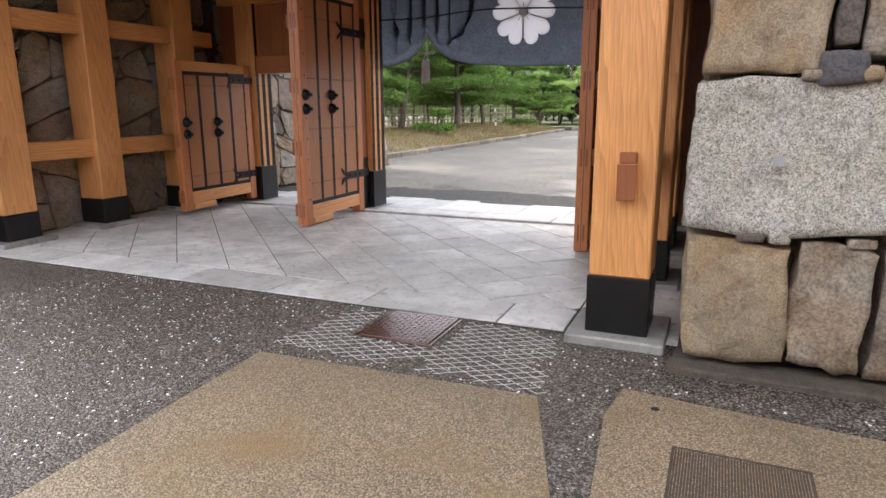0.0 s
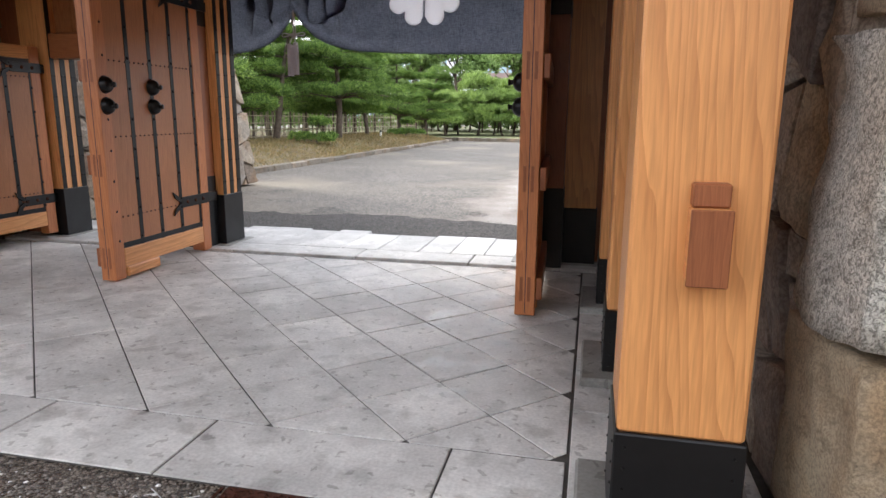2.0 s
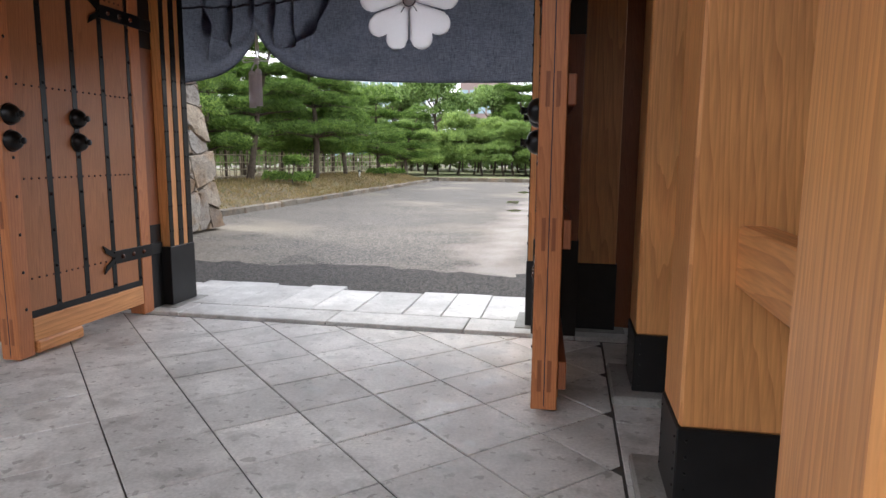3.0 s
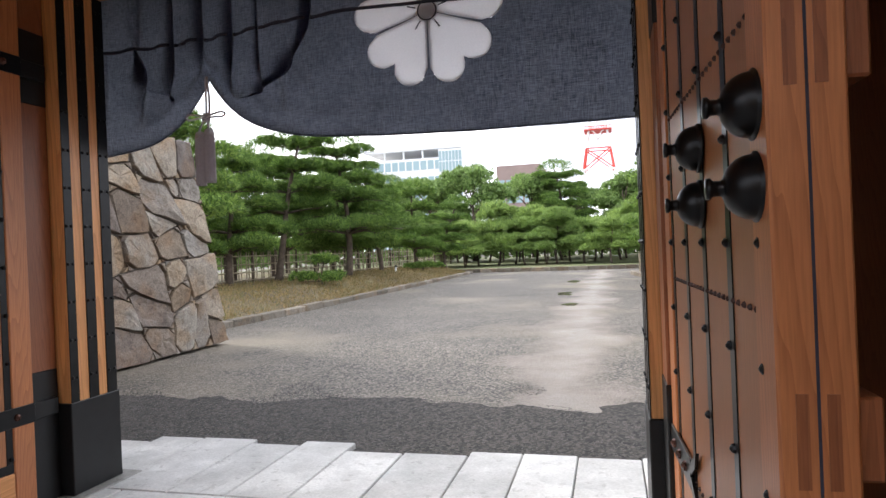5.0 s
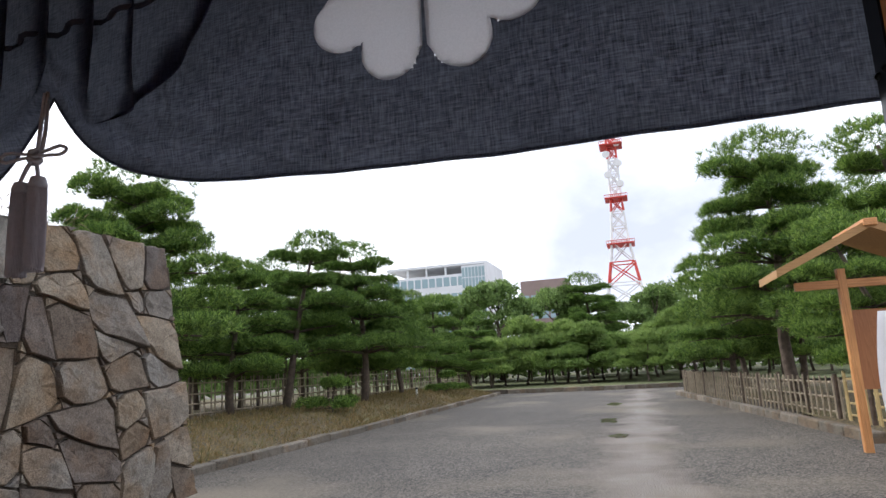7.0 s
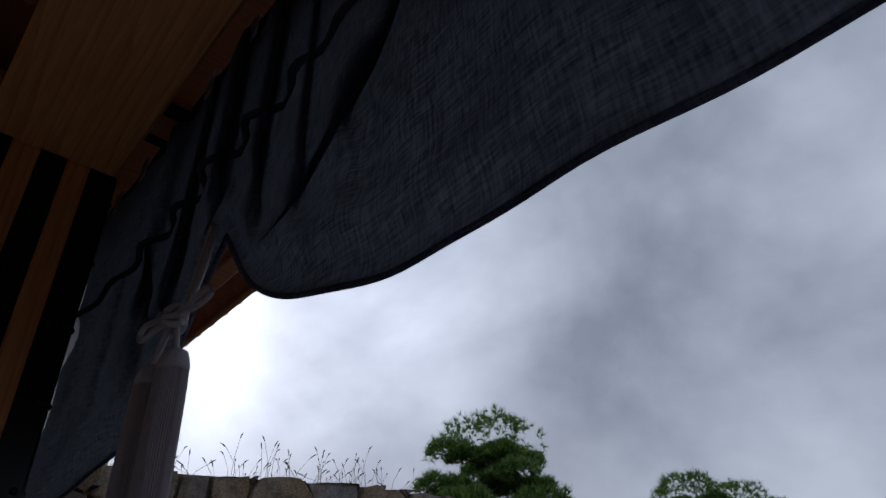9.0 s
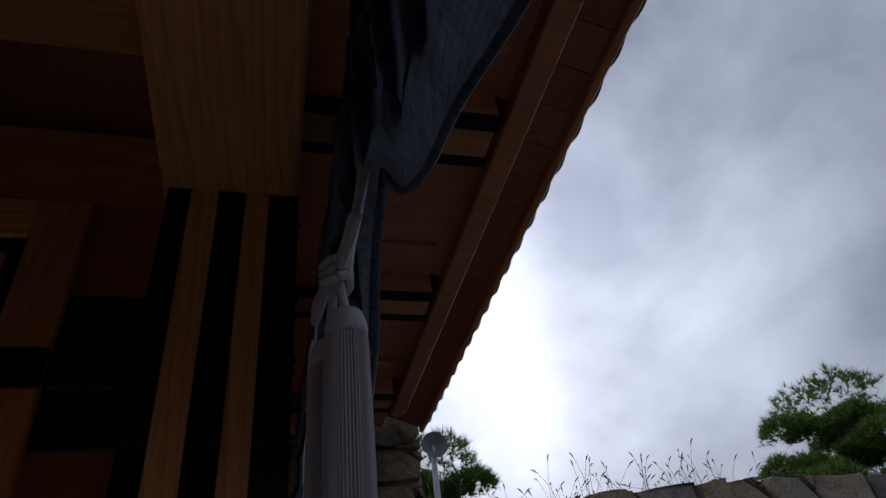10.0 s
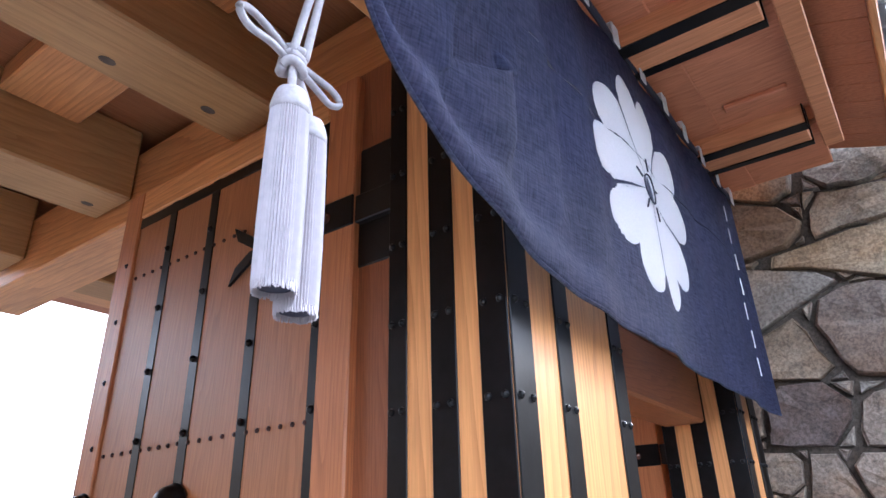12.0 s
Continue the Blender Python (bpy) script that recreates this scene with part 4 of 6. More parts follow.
def gate():
    gate_post(-0.26, 5.44, 0.15, 5.85, 0.455, "right post row")
    gate_post(-0.26, 7.0, 0.15, 7.41, 0.42, "right post row")
    gate_post(-0.29, 8.42, 0.12, 8.83, 0.41, "right post row")
    gate_post(-7.52, 5.86, -7.1, 6.28, 0.36, "left post row")
    gate_post(-7.52, 7.2, -7.1, 7.6, 0.38, "left post row")
    gate_post(-7.52, 8.72, -7.1, 9.12, 0.38, "left post row")
    tie_beam(-0.03, 5.36, 9.4, 1.005, 1.24, 0.058, "cedar tie beam through the post row", True)
    for z0, z1 in ((0.95, 1.18), (2.51, 2.74)):
        tie_beam(-7.24, 5.9, 9.6, z0, z1, 0.07, "reddish cedar tie beam between posts before the stone wall")
    tie_beam(-0.03, 5.46, 9.4, 2.51, 2.74, 0.058, "cedar tie beam through the post row")
    main_pillar(-5.15, -4.45, 9.92, 10.3, 1, "cedar main pillar with black iron straps and rivets")
    main_pillar(-1.05, -0.32, 9.92, 10.3, -1, "cedar main pillar strapped in black iron")
    main_pillar(-6.98, -6.6, 9.92, 10.3, 1, "strapped cedar jamb pillar beside the wicket")
    for x0, x1 in ((-4.87, -4.54), (-0.99, -0.64)):
        jamb = thing("hinge_post", ((x0 + x1) / 2, 9.79, 0), "plain cedar hinge post in a tall iron shoe", "post", "hinge posts")
        h = (x1 - x0) / 2
        part("shaft", boxed((-h, -0.125, 0.8), (h, 0.125, 3.2), 0.006), M["red_z"], jamb)
        part("iron_sleeve", boxed((-h - 0.005, -0.13, 2.42), (h + 0.006, 0.12, 2.86), 0.004), M["iron_flat"], jamb, "black iron sleeve")
        part("iron_shoe", boxed((-h - 0.006, -0.13, 0.03), (h + 0.006, 0.12, 0.82), 0.004), M["iron_flat"], jamb, "black iron shoe")
    strips = [0.155, 0.49, 0.815, 1.12, 1.44]
    rows = (0.58, 1.30, 1.955, 2.72)
    door_leaf((-4.505, 9.71, 0), 1.53, 0.02, 3.17, 1, strips, (2, 4), (1.565, 1.745), rows, ((0.6, 0.5), (2.62, 0.5)), "open boarded cedar gate leaf with iron strips and bosses")
    door_leaf((-0.975, 9.66, 0), 1.6, 0.02, 3.17, -1, [0.155, 0.5, 0.84, 1.18, 1.5], (2, 4), (1.57, 1.745), rows, ((0.6, 0.5), (2.62, 0.5)), "open boarded cedar gate leaf with iron strips and bosses", turn=-87.4)
    door_leaf((-6.68, 9.86, 0), 1.6, 0.08, 2.24, 1, [0.14, 0.48, 0.82, 1.16, 1.46], (2, 4), (1.2, 1.37), (0.58, 1.9), ((0.5, 0.42), (2.0, 0.42)), "small open wicket leaf of cedar boards with iron strips", "wicket_leaf", 0.12)
    # beams over the gateway
    def beam(name, a, b, mat, label):
        c = [(p + q) / 2 for p, q in zip(a, b)]
        bm = boxed([p - q for p, q in zip(a, c)], [p - q for p, q in zip(b, c)], 0.012)
        ob = part(name, bm, mat, at=c)
        return tagged(ob, label, "beam")
    beam("main_lintel", (-7.3, 9.9, 3.2), (0.3, 10.3, 3.72), M["wood_x"], "long cedar lintel over the main pillars")
    beam("front_lintel", (-7.6, 5.45, 3.55), (0.3, 5.85, 4.2), M["wood_x"], "deep cedar lintel over the front posts")
    beam("wicket_lintel", (-6.6, 9.93, 2.12), (-5.15, 10.14, 2.4), M["red_x"], "cedar lintel over the wicket")
    beam("side_girder", (-4.97, 5.85, 3.19), (-4.64, 9.9, 3.62), M["wood_y"], "cedar girder above the open leaf")
    beam("side_girder", (-0.88, 5.85, 3.19), (-0.58, 9.9, 3.62), M["wood_y"], "cedar girder above the open leaf")
    for y in (6.5, 7.75, 8.98):
        beam("ceiling_beam", (-4.63, y - 0.18, 3.31), (-0.89, y + 0.18, 3.74), M["beam_x"], "pale knotty beam across the gateway")
        beam("ceiling_beam", (-7.5, y - 0.18, 3.31), (-4.98, y + 0.18, 3.74), M["beam_x"], "pale knotty beam across the side bay")
    for x in (-4.1, -3.2, -2.2, -1.3, -5.6, -6.6):
        for y0, y1 in ((5.86, 6.31), (6.69, 7.56), (7.94, 8.79), (9.17, 9.89)):
            beam("ceiling_joist", (x - 0.19, y0, 3.6), (x + 0.19, y1, 3.742), M["wood_y"], "short orange cedar joist between the beams")
    knots = bmesh.new()
    for x, y in ((-4.4, 8.93), (-3.98, 8.9), (-4.5, 7.72), (-2.9, 9.0)):
        bmesh.ops.create_circle(knots, cap_ends=True, radius=0.028, segments=12, matrix=Matrix.LocRotScale((x, y, 3.3085), Euler((math.pi, 0, 0)), (1.2, 0.8, 1)))
    tagged(part("beam_knots", knots, M["bark"]), "dark knots in the ceiling beams", "knot", kind="structure")
    tagged(part("ceiling", boxed((-7.9, 5.4, 3.745), (0.7, 10.3, 3.82)), M["ceiling"]), "dark cedar board ceiling over the gateway", "ceiling", kind="structure")
    panel = thing("wall_wicket", (-5.9, 10.1, 0), "cedar boarding above the wicket opening", "wall", kind="structure")
    for k in range(6):
        part("board", boxed((-0.7 + k * 0.2417, -0.04, 2.4), (-0.7 + k * 0.2417 + 0.238, 0.06, 3.2), 0.003), M["board_z"], panel)
    for x0, x1 in ((-7.5, -6.98), (-0.32, 0.6)):
        fill = thing("wall_infill", ((x0 + x1) / 2, 10.08, 0), "cedar boarding between pillar and stone wall", "wall", kind="structure")
        h = (x1 - x0) / 2
        for k in range(2):
            part("board", boxed((-h + k * h + 0.001, -0.05, 0.03), (-h + (k + 1) * h - 0.001, 0.05, 3.2), 0.003), M["red_z"], fill)
    # this eave is out of view, added to darken the gateway's upper part
    tagged(part("roof_front_eave", boxed((-9.0, 3.8, 4.05), (1.6, 5.44, 4.17)), M["soffit"]), "unseen wooden eave added over the gate front for shade", "roof", kind="structure")
    tagged(part("wall_upper", boxed((-7.7, 5.6, 4.2), (0.5, 10.2, 6.4)), M["white_paint"]), "white plastered upper storey over the gate", "wall", kind="structure")
    # a plain hipped roof closes the gatehouse above
    hip = bmesh.new()
    low = [hip.verts.new(p) for p in ((-8.9, 4.4, 6.3), (1.7, 4.4, 6.3), (1.7, 11.4, 6.3), (-8.9, 11.4, 6.3))]
    ridge = [hip.verts.new(p) for p in ((-6.4, 7.9, 8.6), (-0.8, 7.9, 8.6))]
    hip.faces.new(low[::-1])
    hip.faces.new((low[0], low[1], ridge[1], ridge[0]))
    hip.faces.new((low[1], low[2], ridge[1]))
    hip.faces.new((low[2], low[3], ridge[0], ridge[1]))
    hip.faces.new((low[3], low[0], ridge[0]))
    tagged(part("roof_main", hip, M["roof_tile"]), "grey tiled hipped roof over the gatehouse", "roof", kind="structure")
    tagged(part("wall_gable", boxed((-7.7, 5.85, 3.82), (0.5, 10.28, 4.2)), M["wood_x"]), "timber frame under the upper storey", "wall", kind="structure")


def eave():
    roof = thing("roof_eave", (-3.43, 10.22, 3.4), "tiled eave over the gate on strapped cantilever arms", "roof", kind="structure")
    def bx(name, a, b, mat, label="", bevel=0.006):
        o = (-3.4, 10.3, 3.5)
        return part(name, boxed([p - q for p, q in zip(a, o)], [p - q for p, q in zip(b, o)], bevel), mat, roof, label)
    for k in range(8):
        x = -6.365 + 1.04 * k
        arm = bx("arm", (x - 0.115, 10.38, 3.5), (x + 0.115, 11.02, 3.68), M["eave_arm"], "cedar cantilever arm")
        for a, b in ((x - 0.118, x - 0.075), (x + 0.05, x + 0.118)):
            bx("iron_strap", (a, 10.36, 3.494), (b, 11.024, 3.5), M["iron"], "black iron strap", 0.0)
            bx("iron_cap", (a, 11.02, 3.494), (b, 11.027, 3.69), M["iron"], "black iron strap", 0.0)
        if k < 7:
            bx("soffit_board", (x + 0.1, 10.3, 3.60), (x + 0.94, 10.66, 3.63), M["eave_board"])
            bx("soffit_board", (x + 0.1, 10.655, 3.605), (x + 0.94, 11.07, 3.635), M["eave_board"])
            bx("batten", (x + 0.3, 10.72, 3.575), (x + 0.345, 11.0, 3.605), M["eave_board"])
    bx("soffit_board", (-6.97, 10.3, 3.60), (-6.485, 10.66, 3.63), M["eave_board"])
    bx("soffit_board", (-6.97, 10.655, 3.605), (-6.47, 11.07, 3.635), M["eave_board"])
    bx("purlin", (-6.62, 11.06, 3.53), (1.05, 11.15, 3.66), M["eave_arm"], "cedar purlin on the arm ends")
    bx("wall_plate", (-7.15, 10.303, 3.72), (1.05, 10.6, 3.9), M["wood_x"])
    slope = 0.34
    plank = bpy.data.meshes.new("roof_board")
    bm = boxed((0.002, -1.5, 0), (0.178, 0, 0.025), 0.002)
    for v in bm.verts:
        v.co.z -= v.co.y * slope
    bm.to_mesh(plank)
    bm.free()
    plank.materials.append(M["soffit"])
    for i in range(46):
        piece("roof_board", plank, roof, (-7.15 + i * 0.18 + 3.4, 1.1, 0.17))
    under = boxed((-7.15 + 3.4, -0.45, 0.03), (1.1 + 3.4, 1.08, 0.045))
    for v in under.verts:
        v.co.z += (1.1 - v.co.y) * slope + 0.17
    part("underlay", under, M["soffit"], roof)
    bx("fascia", (-7.15, 11.36, 3.64), (1.05, 11.395, 3.705), M["wood_x"])
    # one course of tiles made once: a dished pan and a round cover
    def tile(width, arch, length):
        pts = []
        n = 6
        for j in (0, 1):
            for k in range(n + 1):
                a = k / n
                h = arch * math.sin(math.pi * a)
                pts.append((a * width - width / 2, -j * length, h + j * length * slope))
        m = len(pts)
        pts += [(x, y, z + 0.022) for x, y, z in pts]
        faces = []
        for k in range(n):
            faces.append((k, k + 1, k + n + 2, k + n + 1)[::-1])
            faces.append((m + k, m + k + 1, m + k + n + 2, m + k + n + 1))
            faces.append((k, k + 1, m + k + 1, m + k))
        faces += [(0, m, m + n + 1, n + 1), (n, n + n + 1, m + n + n + 1, m + n)]
        return sheet_mesh("tile", pts, faces, M["roof_tile"])
    pan, cover = tile(0.175, -0.03, 0.34), tile(0.1, 0.05, 0.34)
    for i in range(45):
        for j in range(3):
            y, z = 11.43 - j * 0.32, 3.715 + j * 0.32 * slope
            piece("roof_tile", pan, roof, (-7.06 + i * 0.18 + 3.4, y - 10.3, z - 3.5))
            piece("roof_tile", cover, roof, (-7.15 + i * 0.18 + 3.4, y + 0.015 - 10.3, z + 0.02 - 3.5))


# ---- curtain and tassels ----
TIE = (-3.74, 10.4, 2.62)


def curtain_bottom(x):
    d = x - TIE[0]
    droop = 2.18 - 0.03 * min(1.0, max(0.0, d - 0.5) / 1.6) if d > 0 else 2.165
    return droop + 0.46 * math.exp(-abs(d) / (0.27 if d > 0 else 0.26))


SWAGS = ((1, 0.72, ((1.0, 0.12, 0.2),)), (-1, 0.62, ((1.0, 0.12, 0.11),)))


def pleat(x, z):
    """Phase and strength of the upright folds beside the tie."""
    d = x - TIE[0]
    low = max(0.0, min(1.0, (3.6 - z) / 0.9))
    near = math.exp(-(d / (0.5 if d > 0 else 0.85)) ** 2) * (0.45 + 0.55 * low)
    edge = min(1.0, max(0.0, (z - curtain_bottom(x)) / 0.4))
    return 29 * d + 5.0 * d * d + 0.8 * (3.5 - z) + 0.6, near * edge * edge * (3 - 2 * edge)


def swag(x, z):
    """How far a point lies from each swag fold, in fold widths, with its pull and way."""
    d = x - TIE[0]
    edge = min(1.0, max(0.0, (z - curtain_bottom(x)) / 0.34))
    edge = edge * edge * (3 - 2 * edge)
    out = []
    for side, a, folds in SWAGS:
        if d * side > 0.03:
            drop = min(0.0, z - 3.05) / 0.6
            q = math.hypot(d / a, drop)
            for r, wide, pull in folds:
                k = (q - r) / wide
                if abs(k) < 4:
                    out.append((k, pull * edge, d / a / max(q, 0.2), drop / max(q, 0.2)))
    return out


def curtain_y(x, z):
    low = max(0.0, min(1.0, (3.5 - z) / 1.2))
    y = 10.42 + 0.007 * math.sin(2.6 * x + 0.8) * low + 0.006 * math.sin(6.1 * x + 0.9 * z) * (0.4 + low) + 0.006 * math.sin(11.3 * x - 0.7 * z) + 0.003 * math.sin(23.0 * x + 1.9 * z)
    turn, near = pleat(x, z)
    y += 0.034 * near * math.sin(turn)
    d = x - TIE[0]
    rise = max(0.0, z - curtain_bottom(x))
    y += 0.018 * math.exp(-(d / 0.9) ** 2) * math.exp(-(rise / 0.22) ** 2) * math.sin(34 * rise)
    for k, pull, _, _ in swag(x, z):
        y += 0.16 * pull * k * math.exp(-0.7 * k * k)
    return y


def curtain_gather(x, z):
    """Sideways pull of the cloth near the tie, strong enough to fold it over itself."""
    turn, near = pleat(x, z)
    dx, dz = -0.105 * near * math.sin(turn), 0.0
    for k, pull, wx, wz in swag(x, z):
        g = -pull * k * math.exp(-k * k)
        dx += g * wx
        dz += g * wz
    return dx, dz


CRESTS = ((-2.225, 2.895), (-5.335, 2.80))


def petal_reach(q, radius=0.45):
    """Rim of a notched petal; q runs from 0 at its axis to 1 at its side."""
    r = radius * (0.86 + 0.17 * math.sin(math.pi * min(1, max(0, q * 1.12 - 0.02))) ** 0.8 - 0.30 * max(0, q - 0.8) ** 1.3 * 3)
    return r - radius * 0.05 * (1 - q / 0.1) if q < 0.1 else r


def in_crest(dx, dz):
    """Whether a spot of the cloth is left undyed behind a petal."""
    r = math.hypot(dx, dz)
    if not 0.07 < r < 0.47:
        return False
    turn = (math.atan2(dz, dx) - math.pi / 2) % (2 * math.pi / 5)
    a = min(turn, 2 * math.pi / 5 - turn)
    q = a / (math.pi / 5)
    return r < petal_reach(q) - 0.0095 and r * math.sin(math.pi / 5 - a) > 0.013


def curtain():
    x0, x1, top = -6.95, -0.28, 3.4
    nx, nz = 640, 90
    verts, faces = [], []
    for i in range(nx + 1):
        x = x0 + (x1 - x0) * i / nx
        bottom = curtain_bottom(x)
        for j in range(nz + 1):
            z = top + (bottom - top) * j / nz
            y = curtain_y(x, z)
            d = x - TIE[0]
            pull = math.exp(-(d / 0.3) ** 2) * (j / nz) ** 3
            dx, dz = curtain_gather(x, z)
            verts.append((x + dx + 3.6, y - 10.42 + 0.02 * pull, z + dz - 3.5))
    for i in range(nx):
        for j in range(nz):
            a = i * (nz + 1) + j
            mid = (Vector(verts[a]) + Vector(verts[a + nz + 2])) / 2
            if not any(in_crest(mid.x - 3.6 - cx, mid.z + 3.5 - cz) for cx, cz in CRESTS):
                faces.append((a, a + 1, a + nz + 2, a + nz + 1))
    hung = thing("curtain", (-3.6, 10.42, 3.5), "navy cotton gate curtain with white flower crests, gathered at one tie", "curtain")
    me = sheet_mesh("cloth", verts, faces, M["cloth"])
    body = piece("cloth", me, hung)
    solid = body.modifiers.new("thickness", "SOLIDIFY")
    solid.thickness = 0.003
    # rolled hem along the lower edge
    hem = bmesh.new()
    pts = [(x0 + (x1 - x0) * i / 220 + 3.6, curtain_y(x0 + (x1 - x0) * i / 220, curtain_bottom(x0 + (x1 - x0) * i / 220)) - 10.42 + 0.02 * math.exp(-((x0 + (x1 - x0) * i / 220 - TIE[0]) / 0.3) ** 2), curtain_bottom(x0 + (x1 - x0) * i / 220) - 3.5) for i in range(221)]
    tube(hem, pts, [0.006] * 221, 6)
    part("hem", hem, M["cloth"], hung)
    seam = bmesh.new()
    pts = []
    for i in range(221):
        x = x0 + (x1 - x0) * i / 220
        z = 2.93 + 0.03 * math.sin(1.7 * x) - 0.03 * math.exp(-((x - TIE[0]) / 0.5) ** 2)
        pts.append((x + 3.6, curtain_y(x, z) - 10.42 - 0.006, z - 3.5))
    tube(seam, pts, [0.011] * 221, 6)
    part("seam_cord", seam, M["dark_line"], hung, "dark cord sewn along the inside")
    rope = bmesh.new()
    tube(rope, [(x0 + 3.6 + (x1 - x0) * i / 60, 0.012 + 0.003 * math.sin(i * 1.9), -0.08 - 0.012 * math.sin(math.pi * (i % 6) / 6)) for i in range(61)], [0.014] * 61, 8)
    part("rope", rope, M["dark_line"], hung, "dark twisted hanging rope")
    loop = bmesh.new()
    box(loop, (-0.03, -0.012, -0.055), (0.03, -0.007, 0.045), 0.002)
    box(loop, (-0.03, 0.034, -0.055), (0.03, 0.039, 0.045), 0.002)
    box(loop, (-0.03, -0.007, 0.04), (0.03, 0.034, 0.045))
    first = part("loop", loop, M["white_cloth"], hung, "white cloth hanging loop")
    for k in range(24):
        ob = first if k == 0 else piece("loop", first.data, hung)
        ob.location = (x0 + 0.12 + k * 0.28 + 3.6, 0, -0.1)
    # white stitches near the end
    for k in range(7):
        z = 3.25 - k * 0.145
        bm = boxed((-0.008, 0, -0.045), (0.008, 0.004, 0.045))
        part("stitch", bm, M["white_cloth"], hung, at=(-6.72 + 0.02 * math.sin(k * 2.0) + 3.6, curtain_y(-6.72, z) + 0.004 - 10.42, z - 3.5))
    for cx, cz in CRESTS:
        crest(hung, cx, cz)


def crest(parent, cx, cz, radius=0.45):
    """Five notched petals round a ring, printed on both sides of the cloth."""
    for k in range(5):
        mid = math.pi / 2 + k * 2 * math.pi / 5
        for side, offset in ((1, 0.004), (-1, -0.006)):
            rim = []
            for i in range(29):
                a = (i / 28 - 0.5) * 2 * math.pi / 5 * 0.965
                q = abs(a) / (math.pi / 5)
                rim.append((mid + a, petal_reach(q, radius)))
            verts, faces = [], []
            rings = (0.07, 0.22, 0.4, 0.6, 0.8, 1.0)
            for f in rings:
                for a, r in rim:
                    x, z = cx + math.cos(a) * max(r * f, 0.05), cz + math.sin(a) * max(r * f, 0.05)
                    verts.append((x + 3.6, curtain_y(x, z) + offset - 10.42, z - 3.5))
            n = len(rim)
            for q in range(len(rings) - 1):
                for i in range(n - 1):
                    f = (q * n + i, q * n + i + 1, q * n + n + i + 1, q * n + n + i)
                    faces.append(f if side < 0 else f[::-1])
            piece("petal", sheet_mesh("petal", verts, faces, M["white_cloth"]), parent)
    for offset in (0.0035, -0.0055):
        heart = bmesh.new()
        rim = []
        for i in range(24):
            x, z = cx + math.cos(i * math.pi / 12) * 0.056, cz + math.sin(i * math.pi / 12) * 0.056
            rim.append(heart.verts.new((x + 3.6, curtain_y(x, z) + offset - 10.42, z - 3.5)))
        heart.faces.new(rim)
        part("crest_heart", heart, M["white_cloth"], parent)
    for offset in (0.0055, -0.0075):
        bm = bmesh.new()
        ring = [(cx + math.cos(i * math.pi / 16) * 0.058, cz + math.sin(i * math.pi / 16) * 0.058) for i in range(33)]
        tube(bm, [(x + 3.6, curtain_y(x, z) + offset - 10.42, z - 3.5) for x, z in ring], [0.004] * 33, 5)
        for k in range(5):
            a = math.pi / 2 + k * 2 * math.pi / 5
            for r0, r1 in ((0.075, 0.13),):
                line = [(cx + math.cos(a) * (r0 + (r1 - r0) * i / 4), cz + math.sin(a) * (r0 + (r1 - r0) * i / 4)) for i in range(5)]
                tube(bm, [(x + 3.6, curtain_y(x, z) + offset - 10.42, z - 3.5) for x, z in line], [0.004] * 5, 5)
        part("crest_lines", bm, M["dark_line"], parent, "fine dark lines of the crest")


def tassel(x, y, top, bottom, lean, group):
    """A silk tassel: bound cap, fringed skirt of threads, a short cord."""
    h = top - bottom
    ob = thing("curtain_tassel", (x, y, bottom), "white silk tassel hanging on a pale cord from the curtain tie", "tassel", group)
    r = 0.032
    cap = bmesh.new()
    lathe(cap, [(0.012, h + 0.012), (0.024, h + 0.008), (r * 0.9, h - 0.006), (r, h - 0.022), (r * 0.97, h - 0.034)][::-1], sides=20)
    part("cap", cap, M["cord"], ob, "braided cord cap", smooth=True)
    verts, faces = [], []
    n = 88
    for f, swell in ((0.0, 0.93), (0.03, 1.0), (0.35, 1.03), (0.7, 1.0), (0.92, 0.96), (1.0, 0.92)):
        for k in range(n):
            a = 2 * math.pi * k / n
            rr = r * swell * (1 + (0.05 if k % 2 else -0.05) + 0.012 * math.sin(k * 2.3))
            z = f * (h - 0.03) + (0.006 * math.sin(k * 1.7) if f == 0 else 0)
            verts.append((math.cos(a) * rr, math.sin(a) * rr, z))
    for q in range(5):
        for k in range(n):
            faces.append((q * n + k, q * n + (k + 1) % n, q * n + n + (k + 1) % n, q * n + n + k))
    # hollow underside
    base = len(verts)
    for k in range(n):
        a = 2 * math.pi * k / n
        verts.append((math.cos(a) * r * 0.74, math.sin(a) * r * 0.74, 0.09))
    for k in range(n):
        faces.append((k, base + k, base + (k + 1) % n, (k + 1) % n))
    faces.append(tuple(base + k for k in range(n))[::-1])
    piece("skirt", sheet_mesh("skirt", verts, faces, M["silk"], False), ob)
    # a flat dark disc paints the shade inside the skirt
    hollow = bmesh.new()
    bmesh.ops.create_circle(hollow, cap_ends=True, radius=r * 0.83, segments=24, matrix=Matrix.Translation((0, 0, 0.006)))
    part("hollow", hollow, M["dark_line"], ob, "dark disc painted as the shade inside the skirt")
    fringe = bmesh.new()
    rng = random.Random(int(y * 1000))
    for k in range(150):
        a, q = rng.uniform(0, 2 * math.pi), r * rng.uniform(0.84, 0.98)
        p = (math.cos(a) * q, math.sin(a) * q)
        tube(fringe, [(p[0], p[1], 0.014), (p[0] * 1.04 + rng.uniform(-0.002, 0.002), p[1] * 1.04, -0.001 - rng.uniform(0, 0.004))], [0.0016, 0.0012], 4)
    tagged(part("fringe", fringe, M["silk"], ob), kind="stuff")
    return ob


